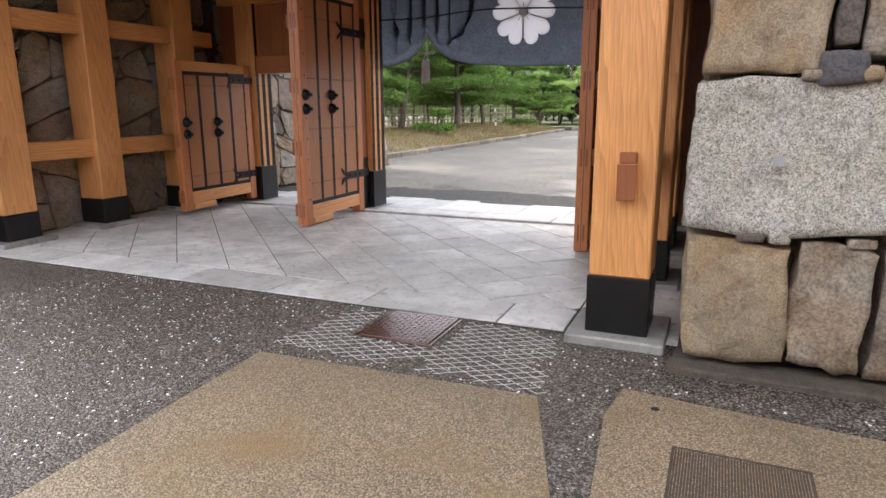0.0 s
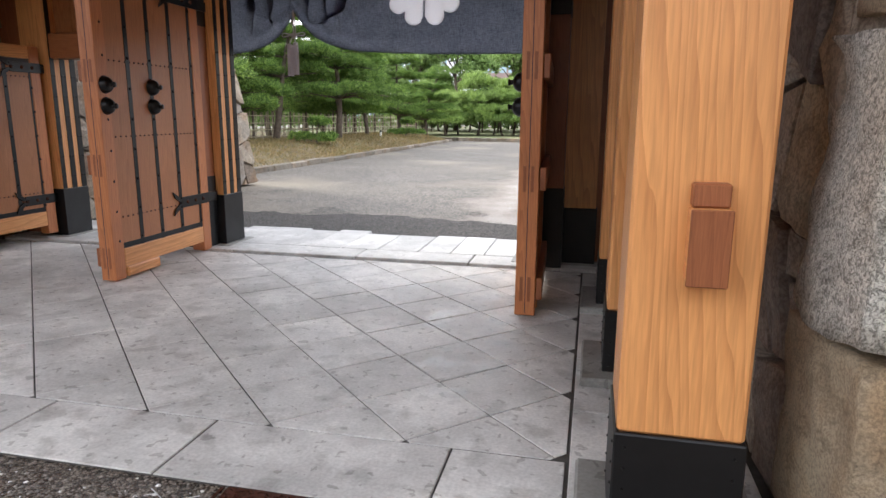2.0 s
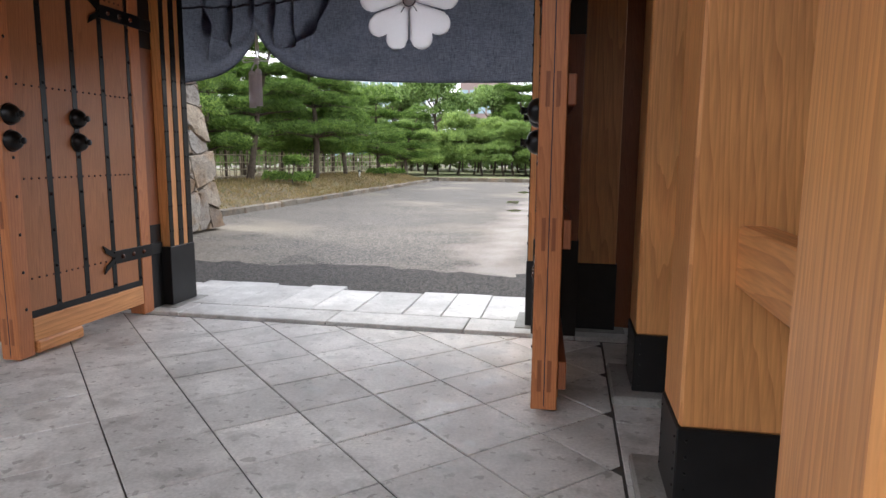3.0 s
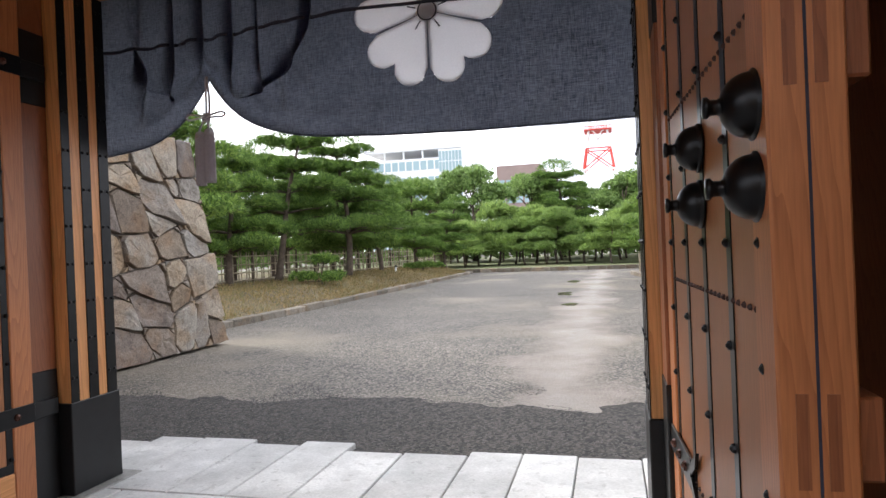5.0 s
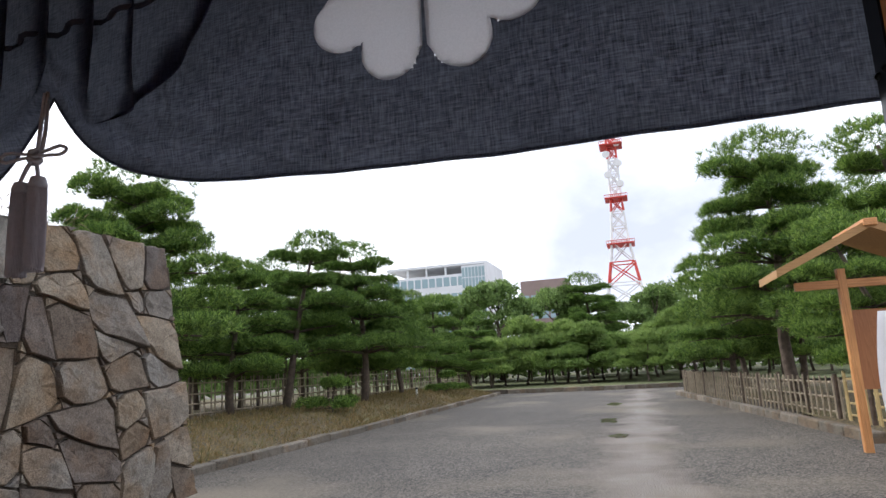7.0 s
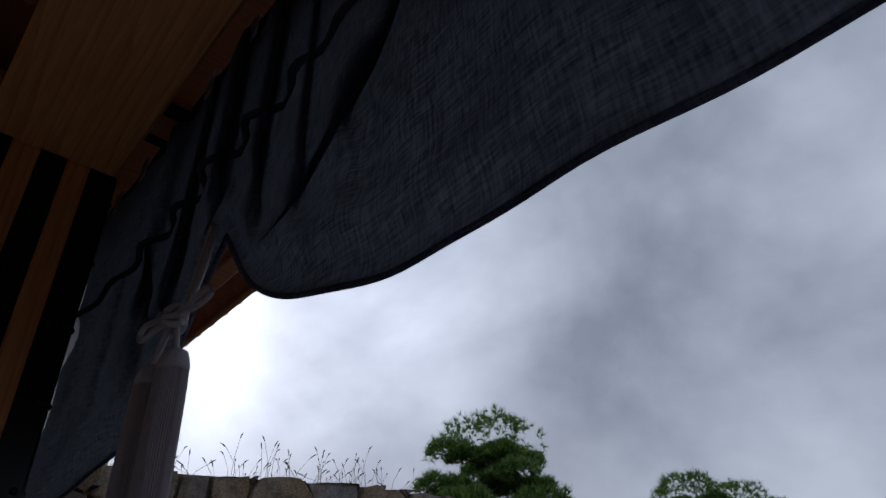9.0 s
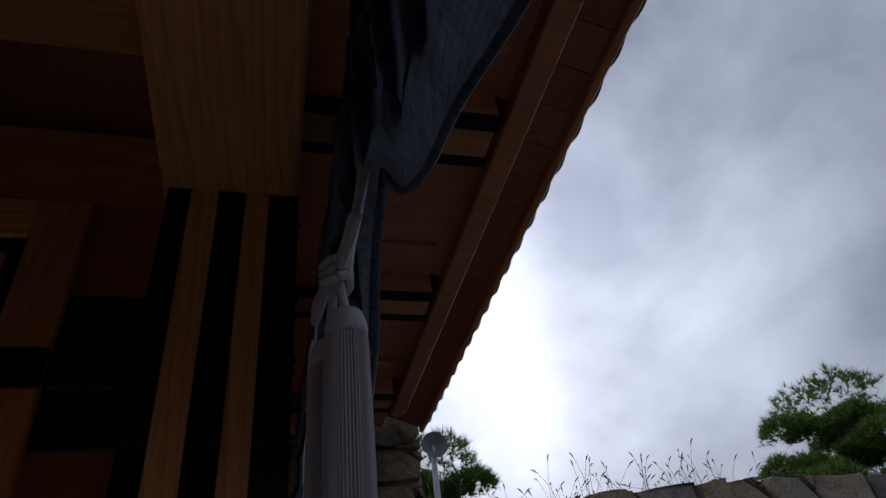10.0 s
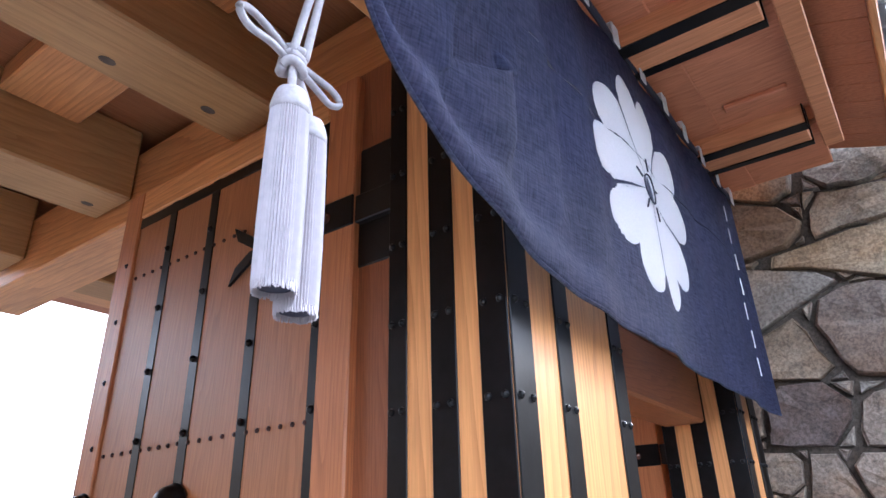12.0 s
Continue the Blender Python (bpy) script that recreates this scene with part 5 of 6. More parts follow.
def tassels():
    top, bottom = 2.285, 1.95
    tassel(-3.703, 10.355, top, bottom, 0, "pair of tassels")
    tassel(-3.76, 10.337, top - 0.02, bottom - 0.018, 0, "pair of tassels")
    cord = thing("tie_cord", (-3.71, 10.33, 2.37), "pale grey cord tied in a looped knot below the curtain", "cord")
    def line(name, pts, r=0.0075, label=""):
        smooth = []
        for i in range(len(pts) - 1):
            p0, p1, p2, p3 = (Vector(pts[max(0, min(len(pts) - 1, i + k))]) for k in (-1, 0, 1, 2))
            for s in range(5):
                t = s / 5
                smooth.append(0.5 * ((2 * p1) + (p2 - p0) * t + (2 * p0 - 5 * p1 + 4 * p2 - p3) * t * t + (3 * p1 - p0 - 3 * p2 + p3) * t ** 3))
        smooth.append(Vector(pts[-1]))
        bm = bmesh.new()
        tube(bm, smooth, [r] * len(smooth), 8)
        return part(name, bm, M["cord"], cord, label, smooth=True)
    line("strand", [(-0.012, 0.03, 0.0), (-0.02, 0.045, 0.12), (-0.03, 0.065, 0.27)])
    line("strand", [(0.012, 0.025, 0.0), (0.0, 0.05, 0.13), (-0.03, 0.075, 0.28)])
    line("strand", [(0.007, 0.025, -0.085), (0.004, 0.02, -0.04), (0.0, 0.015, 0.0)])
    line("strand", [(-0.055, 0.005, -0.095), (-0.035, 0.008, -0.05), (0.0, 0.01, 0.0)])
    line("loop", [(0.0, 0.01, 0.005), (0.05, 0.02, 0.02), (0.10, 0.025, 0.03), (0.125, 0.03, 0.015), (0.10, 0.025, -0.002), (0.05, 0.02, 0.0), (0.0, 0.01, -0.004)], 0.0065)
    line("loop", [(0.0, 0.01, 0.005), (-0.05, 0.0, 0.012), (-0.11, -0.01, 0.018), (-0.135, -0.01, 0.0), (-0.11, -0.01, -0.016), (-0.05, 0.0, -0.006), (0.0, 0.01, -0.004)], 0.0065)
    for k in range(3):
        pts = [(0.019 * math.cos(a * math.pi / 6) * (1 - 0.2 * k), 0.012 + 0.019 * math.sin(a * math.pi / 6), -0.018 + 0.017 * k + 0.006 * math.sin(a + k)) for a in range(13)]
        line("knot_turn", pts, 0.0085, "tight turn of the knot")


# ---- stone walls ----
YARD_SEED = 4


def dip(y):
    """The yard wall's top sinks a little towards the gate."""
    return 1 - 0.06 * min(1.0, max(0.0, (14.2 - y) / 2.9))


def stone_walls():
    def block_wall(parent, rects, place, deep, seed, mat, square=0.86):
        rng = random.Random(seed)
        for i, (u0, v0, u1, v1) in enumerate(rects):
            m = mat(i) if callable(mat) else mat
            size = place((u1 - u0) - 0.012, deep, (v1 - v0) - 0.012, True)
            bm = rounded_block(size, seed + i * 1.7, square, 0.042, 13)
            middle = place((u0 + u1) / 2, rng.uniform(-0.015, 0.02) - deep / 2, (v0 + v1) / 2, False)
            part("stone", bm, m, parent, at=middle, smooth=True)
    # the pier beside the front post: a face to -y and a side to the passage
    pier = thing("wall_stone_pier", (2.4, 7.6, 0), "dry stone pier of large fitted blocks beside the gate", "stone wall", kind="structure")
    o = Vector((2.4, 7.6, 0))
    part("core", boxed((0.48 - 2.4, 5.42 - 7.6, 0), (4.6 - 2.4, 9.88 - 7.6, 4.2)), M["mortar"], pier)
    front = [(0.36, 0.06, 0.95, 0.83), (0.97, 0.08, 1.38, 0.80), (1.4, 0.06, 2.3, 0.84), (2.32, 0.05, 3.3, 0.85), (3.32, 0.05, 4.6, 0.85), (0.36, 0.87, 1.62, 1.76), (1.64, 0.87, 2.7, 1.6), (2.72, 0.87, 4.6, 1.75), (0.4, 1.80, 1.02, 2.75), (1.2, 1.84, 2.0, 2.7), (2.05, 1.66, 3.0, 2.6), (3.02, 1.8, 4.6, 2.7), (0.4, 2.78, 1.6, 3.5), (1.62, 2.75, 4.6, 3.6), (0.4, 3.52, 4.6, 4.2)]
    def facing(u, d, v, size):
        return (u, d, v) if size else Vector((u, 5.2 - d, v)) - o if d > 0 else Vector((u, 5.2 - d, v)) - o
    block_wall(pier, front, facing, 0.62, 11, lambda i: M["granite"] if i == 5 else M["tan_stone"] if i in (0, 8) else M["stone"], 0.93)
    for k, (x, z, w, h, kind) in enumerate(((1.1, 1.81, 0.25, 0.2, "dark_stone"), (0.95, 1.78, 0.11, 0.06, "stone"), (1.24, 1.77, 0.09, 0.08, "tan_stone"), (1.1, 2.05, 0.12, 0.26, "stone"), (1.09, 2.33, 0.13, 0.22, "stone"),
                                            (1.1, 2.58, 0.14, 0.24, "stone"), (0.72, 0.85, 0.16, 0.06, "stone"), (0.88, 0.845, 0.12, 0.075, "granite"), (1.3, 0.84, 0.14, 0.06, "stone"))):
        part("filler_stone", rounded_block((w, 0.24, h), 40 + k, 0.62, 0.012, 6), M[kind], pier, at=Vector((x, 5.3, z)) - o, smooth=True)
    part("paint_mark", boxed((-0.03, -0.004, -0.03), (0.03, 0.0, 0.03), 0.001), M["grey_metal"], pier, "pale survey mark", at=Vector((0.83, 5.186, 1.3)) - o)
    stone_face(pier, (5.48, 0, 9.85, 3.7), lambda u, v, d: Vector((0.43 - d, u, v)) - o, 21)
    # the base behind the other post row, and its outer end
    base = thing("wall_stone_base", (-8.6, 8.2, 0), "rough stone base wall behind the post row", "stone wall", kind="structure")
    o2 = Vector((-8.6, 8.2, 0))
    part("core", boxed((-10.4 + 8.6, 5.6 - 8.2, 0), (-7.67 + 8.6, 9.9 - 8.2, 3.8)), M["mortar"], base)
    part("core", boxed((-10.4 + 8.6, 9.9 - 8.2, 0), (-7.41 + 8.6, 11.25 - 8.2, 3.78)), M["mortar"], base)
    stone_face(base, (5.3, 0, 9.9, 3.7), lambda u, v, d: Vector((-7.62 + d, u, v)) - o2, 5, 0.58, 1.25)
    stone_face(base, (9.9, 0, 11.34, 3.82), lambda u, v, d: Vector((-7.36 + d, u, v)) - o2, 33, 0.46, 1.5, 0.14, gap=0.014, chinks=0.6)
    stone_face(base, (-9.5, 2.9, -7.37, 3.82), lambda u, v, d: Vector((u, 11.3 + d, v)) - o2, 34, 0.46, 1.5, 0.12, gap=0.014, chinks=0.6)
    stone_face(base, (-10.4, 0, -7.35, 3.7), lambda u, v, d: Vector((u, 5.4 - d, v)) - o2, 8)
    # the lower yard wall that ends at a corner
    yard = thing("wall_stone_yard", (-8.6, 14, 0), "low yard wall of polygonal fitted stones with weeds on top", "stone wall", kind="structure")
    o3 = Vector((-8.6, 14, 0))
    bat = 0.13
    part("core", sheared_box((-10.2 + 8.6, 11.25 - 14, 0), (-7.665 + 8.6, 16.37 - 14, 3.16), bat), M["mortar"], yard)
    stone_face(yard, (11.25, 0, 16.45, 3.44), lambda u, v, d: Vector((-7.62 - bat * v + d, u - bat * 0.35 * v * max(0, (u - 14) / 2.5), v * dip(u))) - o3, YARD_SEED, 0.6, 1.0, 0.07, gap=0.012, chinks=0.6)
    stone_face(yard, (-10.2, 0, -7.66, 3.44), lambda u, v, d: Vector((u - bat * v, 16.42 + d - bat * 0.35 * v, v)) - o3, 15)
    # added unseen walls behind the start cut low sky light into the gateway
    back = thing("wall_inner_yard", (-4, -6.5, 0), "added unseen stone wall that blocks low sky light", "stone wall", kind="structure")
    part("core", boxed((-3, -0.6, -0.05), (10, 0.6, 5.2), 0.05), M["stone"], back)
    part("core", boxed((8.8, 0.6, -0.05), (10, 11.6, 5.2), 0.05), M["stone"], back)
    part("core", boxed((-11, -0.6, -0.05), (-3, 0.6, 2.4), 0.05), M["stone"], back)
    part("core", boxed((-11, 0.6, -0.05), (-9.8, 11.6, 2.4), 0.05), M["stone"], back)
    tops = bmesh.new()
    box(tops, (-10.2 + 8.6, 11.3 - 14, 3.1), (-8.12 + 8.6, 16.2 - 14, 3.41))
    bmesh.ops.subdivide_edges(tops, edges=tops.edges[:], cuts=4, use_grid_fill=True)
    for v in tops.verts:
        v.co.z *= dip(v.co.y + 14)
    part("top_earth", tops, M["bank"], yard)


def sheared_box(a, b, bat):
    bm = boxed(a, b)
    for v in bm.verts:
        v.co.x -= bat * v.co.z
    return bm


def pebbles(name, count, seed, x0, x1, y0, y1, keep, label, mat):
    """Loose gravel grains, each a small uneven lump."""
    rng = np.random.default_rng(seed)
    x, y = rng.uniform(x0, x1, count), rng.uniform(y0, y1, count)
    ok = np.array([keep(a, b) for a, b in zip(x, y)])
    x, y = x[ok], y[ok]
    n = len(x)
    r = rng.uniform(0.004, 0.0115, n)
    turn = rng.uniform(0, 6.28, n)
    base = np.array([(1, 0, 0.2), (0.3, 0.9, 0.1), (-0.8, 0.5, 0.25), (-0.7, -0.6, 0.1), (0.4, -0.9, 0.2), (0.1, 0.05, 0.75)])
    verts = base[None] * r[:, None, None] * rng.uniform(0.75, 1.25, (n, 6, 3))
    c, si = np.cos(turn)[:, None], np.sin(turn)[:, None]
    vx, vy = verts[..., 0] * c - verts[..., 1] * si, verts[..., 0] * si + verts[..., 1] * c
    verts = np.stack([vx + x[:, None], vy + y[:, None], verts[..., 2] - 0.016], -1)
    tri = np.array([(0, 1, 5), (1, 2, 5), (2, 3, 5), (3, 4, 5), (4, 0, 5)])
    me = bpy.data.meshes.new(name)
    me.from_pydata(verts.reshape(-1, 3).tolist(), [], (tri[None] + np.arange(n)[:, None, None] * 6).reshape(-1, 3).tolist())
    me.materials.append(mat)
    tagged(new(name, me), label, "gravel", kind="stuff")


pebbles("gravel_grains_inside", 46000, 1, -5.2, 1.6, 1.6, 5.48, lambda x, y: not (-2.3 < x < -0.1 and y < 4.34) and not (x > 0.05 and y < 4.66 and noise.noise(Vector((x * 2.1, y * 2.1, 4.0))) + 0.5 * (x - 1.3) + 0.35 * math.sin(x * 91.7 + y * 57.3) < 0.1) and not (-1.84 < x < -1.2 and 4.86 < y < 5.54) and not (x > -0.42 and y > 5.26) and not (x > 0.3 and y > 4.85), "wet dark gravel grains before the gate", M["pebble"])
# grains over the outer strip, their colour darkened for eave shade too
pebbles("gravel_grains_outside", 34000, 2, -6.5, 1.2, 11.0, 14.5, lambda x, y: noise.noise(Vector((x * 1.2, y * 1.2, 2.0))) + (12.4 - y) * 0.8 > -0.2, "wet gravel grains beyond the threshold, colour darkened for eave shade", M["damp_shaded_pebble"])
paving()
threshold()
lattice_and_cover()
stone_walls()
gate()
eave()
curtain()
tassels()


# ---- outside: planting ----
def blades(rng, centres, ways, count, length, width):
    """Needle tufts or grass: slim triangles that spread from each centre about its way."""
    n = len(centres)
    c = np.repeat(centres, count, axis=0)
    w = np.repeat(ways, count, axis=0) * 0.75 + rng.normal(size=(n * count, 3)) * 0.55
    w /= np.linalg.norm(w, axis=1, keepdims=True) + 1e-9
    side = np.cross(w, rng.normal(size=(n * count, 3)))
    side /= np.linalg.norm(side, axis=1, keepdims=True) + 1e-9
    long = length * rng.uniform(0.7, 1.25, size=(n * count, 1))
    verts = np.stack([c - side * width / 2, c + side * width / 2, c + w * long], 1).reshape(-1, 3)
    return verts


def triangle_mesh(name, verts, mat):
    me = bpy.data.meshes.new(name)
    n = len(verts) // 3
    me.vertices.add(n * 3)
    me.vertices.foreach_set("co", verts.astype(np.float32).ravel())
    me.loops.add(n * 3)
    me.loops.foreach_set("vertex_index", np.arange(n * 3, dtype=np.int32))
    me.polygons.add(n)
    me.polygons.foreach_set("loop_start", np.arange(0, n * 3, 3, dtype=np.int32))
    me.update(calc_edges=True)
    me.materials.append(mat)
    return me


def pad_tufts(rng, centre, radii, count):
    """Tuft centres and ways over a flattened cloud of foliage."""
    d = rng.normal(size=(count, 3))
    d /= np.linalg.norm(d, axis=1, keepdims=True)
    d[:, 2] = np.where(d[:, 2] < -0.25, -d[:, 2], d[:, 2])
    r = rng.uniform(0.55, 1.0, size=(count, 1)) ** 0.6
    lump = 1 + 0.22 * np.sin(d[:, :1] * 5 + centre[0] * 3) * np.cos(d[:, 1:2] * 4 + centre[1])
    p = centre + d * r * lump * np.array(radii)
    way = d * np.array((0.6, 0.6, 0.5)) + np.array((0, 0, 0.7))
    return p, way / np.linalg.norm(way, axis=1, keepdims=True)


def pine(seed, height, spread, label, levels=5, low=0.3, lean=(0.5, 0.1), mat="needles", per=260, needle=0.2, width=0.02, group="pines along the yard", fine=11):
    """A trained pine: a bent trunk, level limbs and clouds of needles."""
    rng = np.random.default_rng(seed)
    tree = thing("pine_tree", (0, 0, 0), label, "tree", group)
    trunk = bmesh.new()
    pts, radii = [], []
    n = 9
    for i in range(n):
        f = i / (n - 1)
        bend = math.sin(f * 4.2 + seed) * 0.06 * height
        pts.append((lean[0] * height * 0.25 * f + bend, lean[1] * height * 0.25 * f + math.cos(f * 3.4 + seed * 2) * 0.04 * height - 0.04 * height * math.cos(seed * 2), f * height * 0.94 - 0.15))
        radii.append(0.024 * height * (1 - 0.82 * f) + 0.012)
    first = pts[0]
    pts = [(x - first[0], y - first[1], z) for x, y, z in pts]
    tube(trunk, pts, radii, 9)
    centres, ways = [], []
    for k in range(levels):
        f = low + (0.9 - low) * k / max(1, levels - 1)
        at = f * (n - 1)
        i = int(at)
        a, b = Vector(pts[i]), Vector(pts[min(i + 1, n - 1)])
        root = a.lerp(b, at - i)
        wide = spread * (1.0 - 0.62 * (f - low) / (1 - low)) * rng.uniform(0.85, 1.1)
        arms = 5 if k < levels - 1 else 4
        turn = rng.uniform(0, 6.28)
        for m in range(arms):
            ang = turn + m * 2 * math.pi / arms + rng.uniform(-0.4, 0.4)
            reach = wide * rng.uniform(0.6, 1.0)
            tip = root + Vector((math.cos(ang) * reach, math.sin(ang) * reach, rng.uniform(-0.02, 0.06) * height * 0.6))
            mid = root.lerp(tip, 0.5) + Vector((0, 0, 0.05 * reach + rng.uniform(-0.05, 0.08)))
            r0 = radii[i] * 0.42
            tube(trunk, [root, mid, tip], [r0, r0 * 0.65, r0 * 0.3], 6)
            for g, q in ((0.98, 0.37), (0.58, 0.29)):
                spot = root.lerp(tip, g) + Vector((rng.uniform(-0.15, 0.15), rng.uniform(-0.15, 0.15), 0.06 + rng.uniform(0, 0.1)))
                size = wide * q * rng.uniform(0.8, 1.15)
                p, w = pad_tufts(rng, np.array(spot), (size, size * rng.uniform(0.75, 1.1), size * 0.36 + 0.08), int(per * (0.6 + 0.5 * q)))
                centres.append(p)
                ways.append(w)
    top = Vector(pts[-1])
    p, w = pad_tufts(rng, np.array(top), (spread * 0.42, spread * 0.42, spread * 0.2 + 0.12), per)
    centres.append(p)
    ways.append(w)
    part("trunk", trunk, M["bark"], tree, "dark furrowed trunk and limbs", smooth=True)
    me = triangle_mesh("crown", blades(rng, np.concatenate(centres), np.concatenate(ways), fine, needle, width), M[mat])
    piece("crown", me, tree)
    return tree


def broadleaf(seed, height, spread, label, leaf=0.3, count=4200):
    rng = np.random.default_rng(seed)
    tree = thing("broadleaf_tree", (0, 0, 0), label, "tree", "far broadleaf trees")
    trunk = bmesh.new()
    tube(trunk, [(0, 0, -0.2), (0.1, 0, height * 0.3), (-0.1, 0.1, height * 0.55), (0.1, 0, height * 0.85)], [0.03 * height, 0.022 * height, 0.014 * height, 0.004 * height], 8)
    centres, ways = [], []
    for k in range(16):
        a, f = rng.uniform(0, 6.28), rng.uniform(0.35, 0.95)
        r = spread * (0.3 + 0.7 * math.sin(math.pi * min(1, f * 0.95))) * rng.uniform(0.35, 0.85)
        spot = Vector((math.cos(a) * r, math.sin(a) * r, height * f))
        tube(trunk, [(0, 0, height * f * 0.7), Vector((0, 0, height * f * 0.75)).lerp(spot, 0.6), spot], [0.009 * height, 0.006 * height, 0.002 * height], 5)
        size = spread * rng.uniform(0.3, 0.5)
        p, w = pad_tufts(rng, np.array(spot), (size, size, size * 0.7), count // 16)
        centres.append(p)
        ways.append(w)
    part("trunk", trunk, M["bark"], tree, smooth=True)
    piece("crown", triangle_mesh("crown", blades(rng, np.concatenate(centres), np.concatenate(ways), 3, leaf, leaf * 0.7), M["leaves"]), tree)
    return tree


def planting():
    kinds = [pine(1, 7.2, 3.1, "tall trained pine with layered dark green needle clouds", 6, 0.34, per=330),
             pine(2, 6.4, 2.5, "leaning pine with layered green needle clouds", 5, 0.35, (0.9, 0.2), per=300),
             pine(3, 5.4, 2.3, "bushy pine with low needle clouds above the bank", 5, 0.28, per=300)]
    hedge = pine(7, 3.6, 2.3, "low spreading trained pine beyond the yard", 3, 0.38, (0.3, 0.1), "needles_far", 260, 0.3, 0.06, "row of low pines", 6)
    bush = pine(9, 1.15, 0.85, "small clipped pine bush on the grassy bank", 2, 0.35, (0.2, 0.1), per=170, needle=0.12, width=0.022)
    placed = [(0, -14.6, 22.6, 0.4, 0.3, 1.02), (2, -14.0, 26.5, 0.45, 2.2, 0.92), (1, -13.9, 29.6, 0.45, -0.4, 0.98), (0, -12.4, 33.2, 0.45, 2.0, 0.9), (2, -13.4, 35.5, 0.45, 4.0, 1.0),
              (1, -13.3, 40.0, 0.45, 1.1, 0.84), (2, -12.4, 43.5, 0.45, 5.2, 0.95), (2, -11.6, 47.5, 0.3, 0.6, 0.86), (0, -17.5, 36.0, 0.45, 3.0, 0.95), (0, -18.0, 27.0, 0.45, 1.4, 0.85),
              (0, 2.9, 31.0, 0.1, 2.6, 1.15), (1, 4.4, 27.0, 0.1, 4.1, 1.05), (2, 1.9, 36.5, 0.1, 0.9, 1.0), (2, 3.4, 24.5, 0.1, 3.3, 0.8), (0, 5.6, 34.0, 0.1, 5.0, 1.0),
              (1, -16.9, 12.5, 0.0, 0.4, 1.08), (0, -6.3, 82.0, 0.0, 2.0, 1.55), (1, -20.5, 18.0, 0.0, 2.7, 0.9), (2, -19.0, 31.5, 0.45, 0.2, 1.0), (2, -20.0, 42.0, 0.45, 1.9, 1.1), (2, -16.8, 47.0, 0.4, 2.9, 1.05), (2, -22.0, 50.0, 0.3, 4.4, 1.2), (2, -17.0, 31.5, 0.45, 5.1, 0.85), (2, -16.0, 39.5, 0.45, 3.7, 0.9), (2, 5.0, 40.0, 0.1, 2.1, 1.0), (1, 3.0, 41.5, 0.1, 0.6, 0.9)]
    used = set()
    for kind, x, y, z, turn, size in placed:
        z += fall(y)
        m = pose(x, y, z, 0, 0, math.degrees(turn)) @ Matrix.Scale(size, 4)
        if kind not in used:
            kinds[kind].matrix_world = m
            used.add(kind)
        else:
            ob = copy_thing(kinds[kind], pose(x, y, z, 0, 0, math.degrees(turn)))
            ob.scale = (size, size, size)
    rng = random.Random(12)
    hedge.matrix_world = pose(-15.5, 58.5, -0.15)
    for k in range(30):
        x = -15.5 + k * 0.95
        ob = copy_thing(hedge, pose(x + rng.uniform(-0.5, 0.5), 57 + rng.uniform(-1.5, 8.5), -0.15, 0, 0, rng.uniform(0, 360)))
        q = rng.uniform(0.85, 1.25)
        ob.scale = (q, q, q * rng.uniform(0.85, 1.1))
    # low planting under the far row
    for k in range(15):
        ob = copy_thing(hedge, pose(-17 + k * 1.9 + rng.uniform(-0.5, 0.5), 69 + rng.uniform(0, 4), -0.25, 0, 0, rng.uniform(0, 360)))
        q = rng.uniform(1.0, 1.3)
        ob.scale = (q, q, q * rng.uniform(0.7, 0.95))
    bush.matrix_world = pose(-11.0, 27.6, 0.2)
    ob = copy_thing(bush, pose(-11.2, 41.0, 0.1, 0, 0, 70))
    wild = np.random.default_rng(8)
    spots = np.concatenate([np.stack([wild.uniform(-42, 30, 5200), wild.uniform(75, 79, 5200), wild.uniform(0, 3.2, 5200) ** 1.0], 1),
                            np.stack([wild.uniform(-34, -31, 5200), wild.uniform(17, 75, 5200), wild.uniform(0.3, 2.7, 5200)], 1)])
    up = np.tile(np.array((0.0, 0.0, 1.0)), (len(spots), 1))
    tagged(new("undergrowth", triangle_mesh("undergrowth", blades(wild, spots, up, 5, 0.42, 0.3), M["leaves"])), "dense green undergrowth behind the pines", "undergrowth", kind="stuff")
    broad = broadleaf(5, 10.2, 4.4, "pale green broadleaf tree behind the pines", 0.36, 4800)
    broad.matrix_world = pose(-15.5, 76, 0)
    for x, y, q, turn in ((-10.0, 84, 0.95, 40), (-22, 82, 0.95, 90), (0.5, 86, 0.9, 200), (6, 80, 0.85, 150), (-29, 88, 1.0, 10), (12, 84, 0.9, 300), (-5.0, 92, 0.85, 120), (2.5, 92, 0.95, 260), (-36, 90, 1.0, 60), (19, 86, 1.0, 30)):
        ob = copy_thing(broad, pose(x, y, 0, 0, 0, turn))
        ob.scale = (q, q, q)


# ---- outside: bank, kerbs, fences ----
def kerb_x(y):
    return -9.15 - 0.018 * max(0, y - 21) - 0.0009 * max(0, y - 30) ** 2


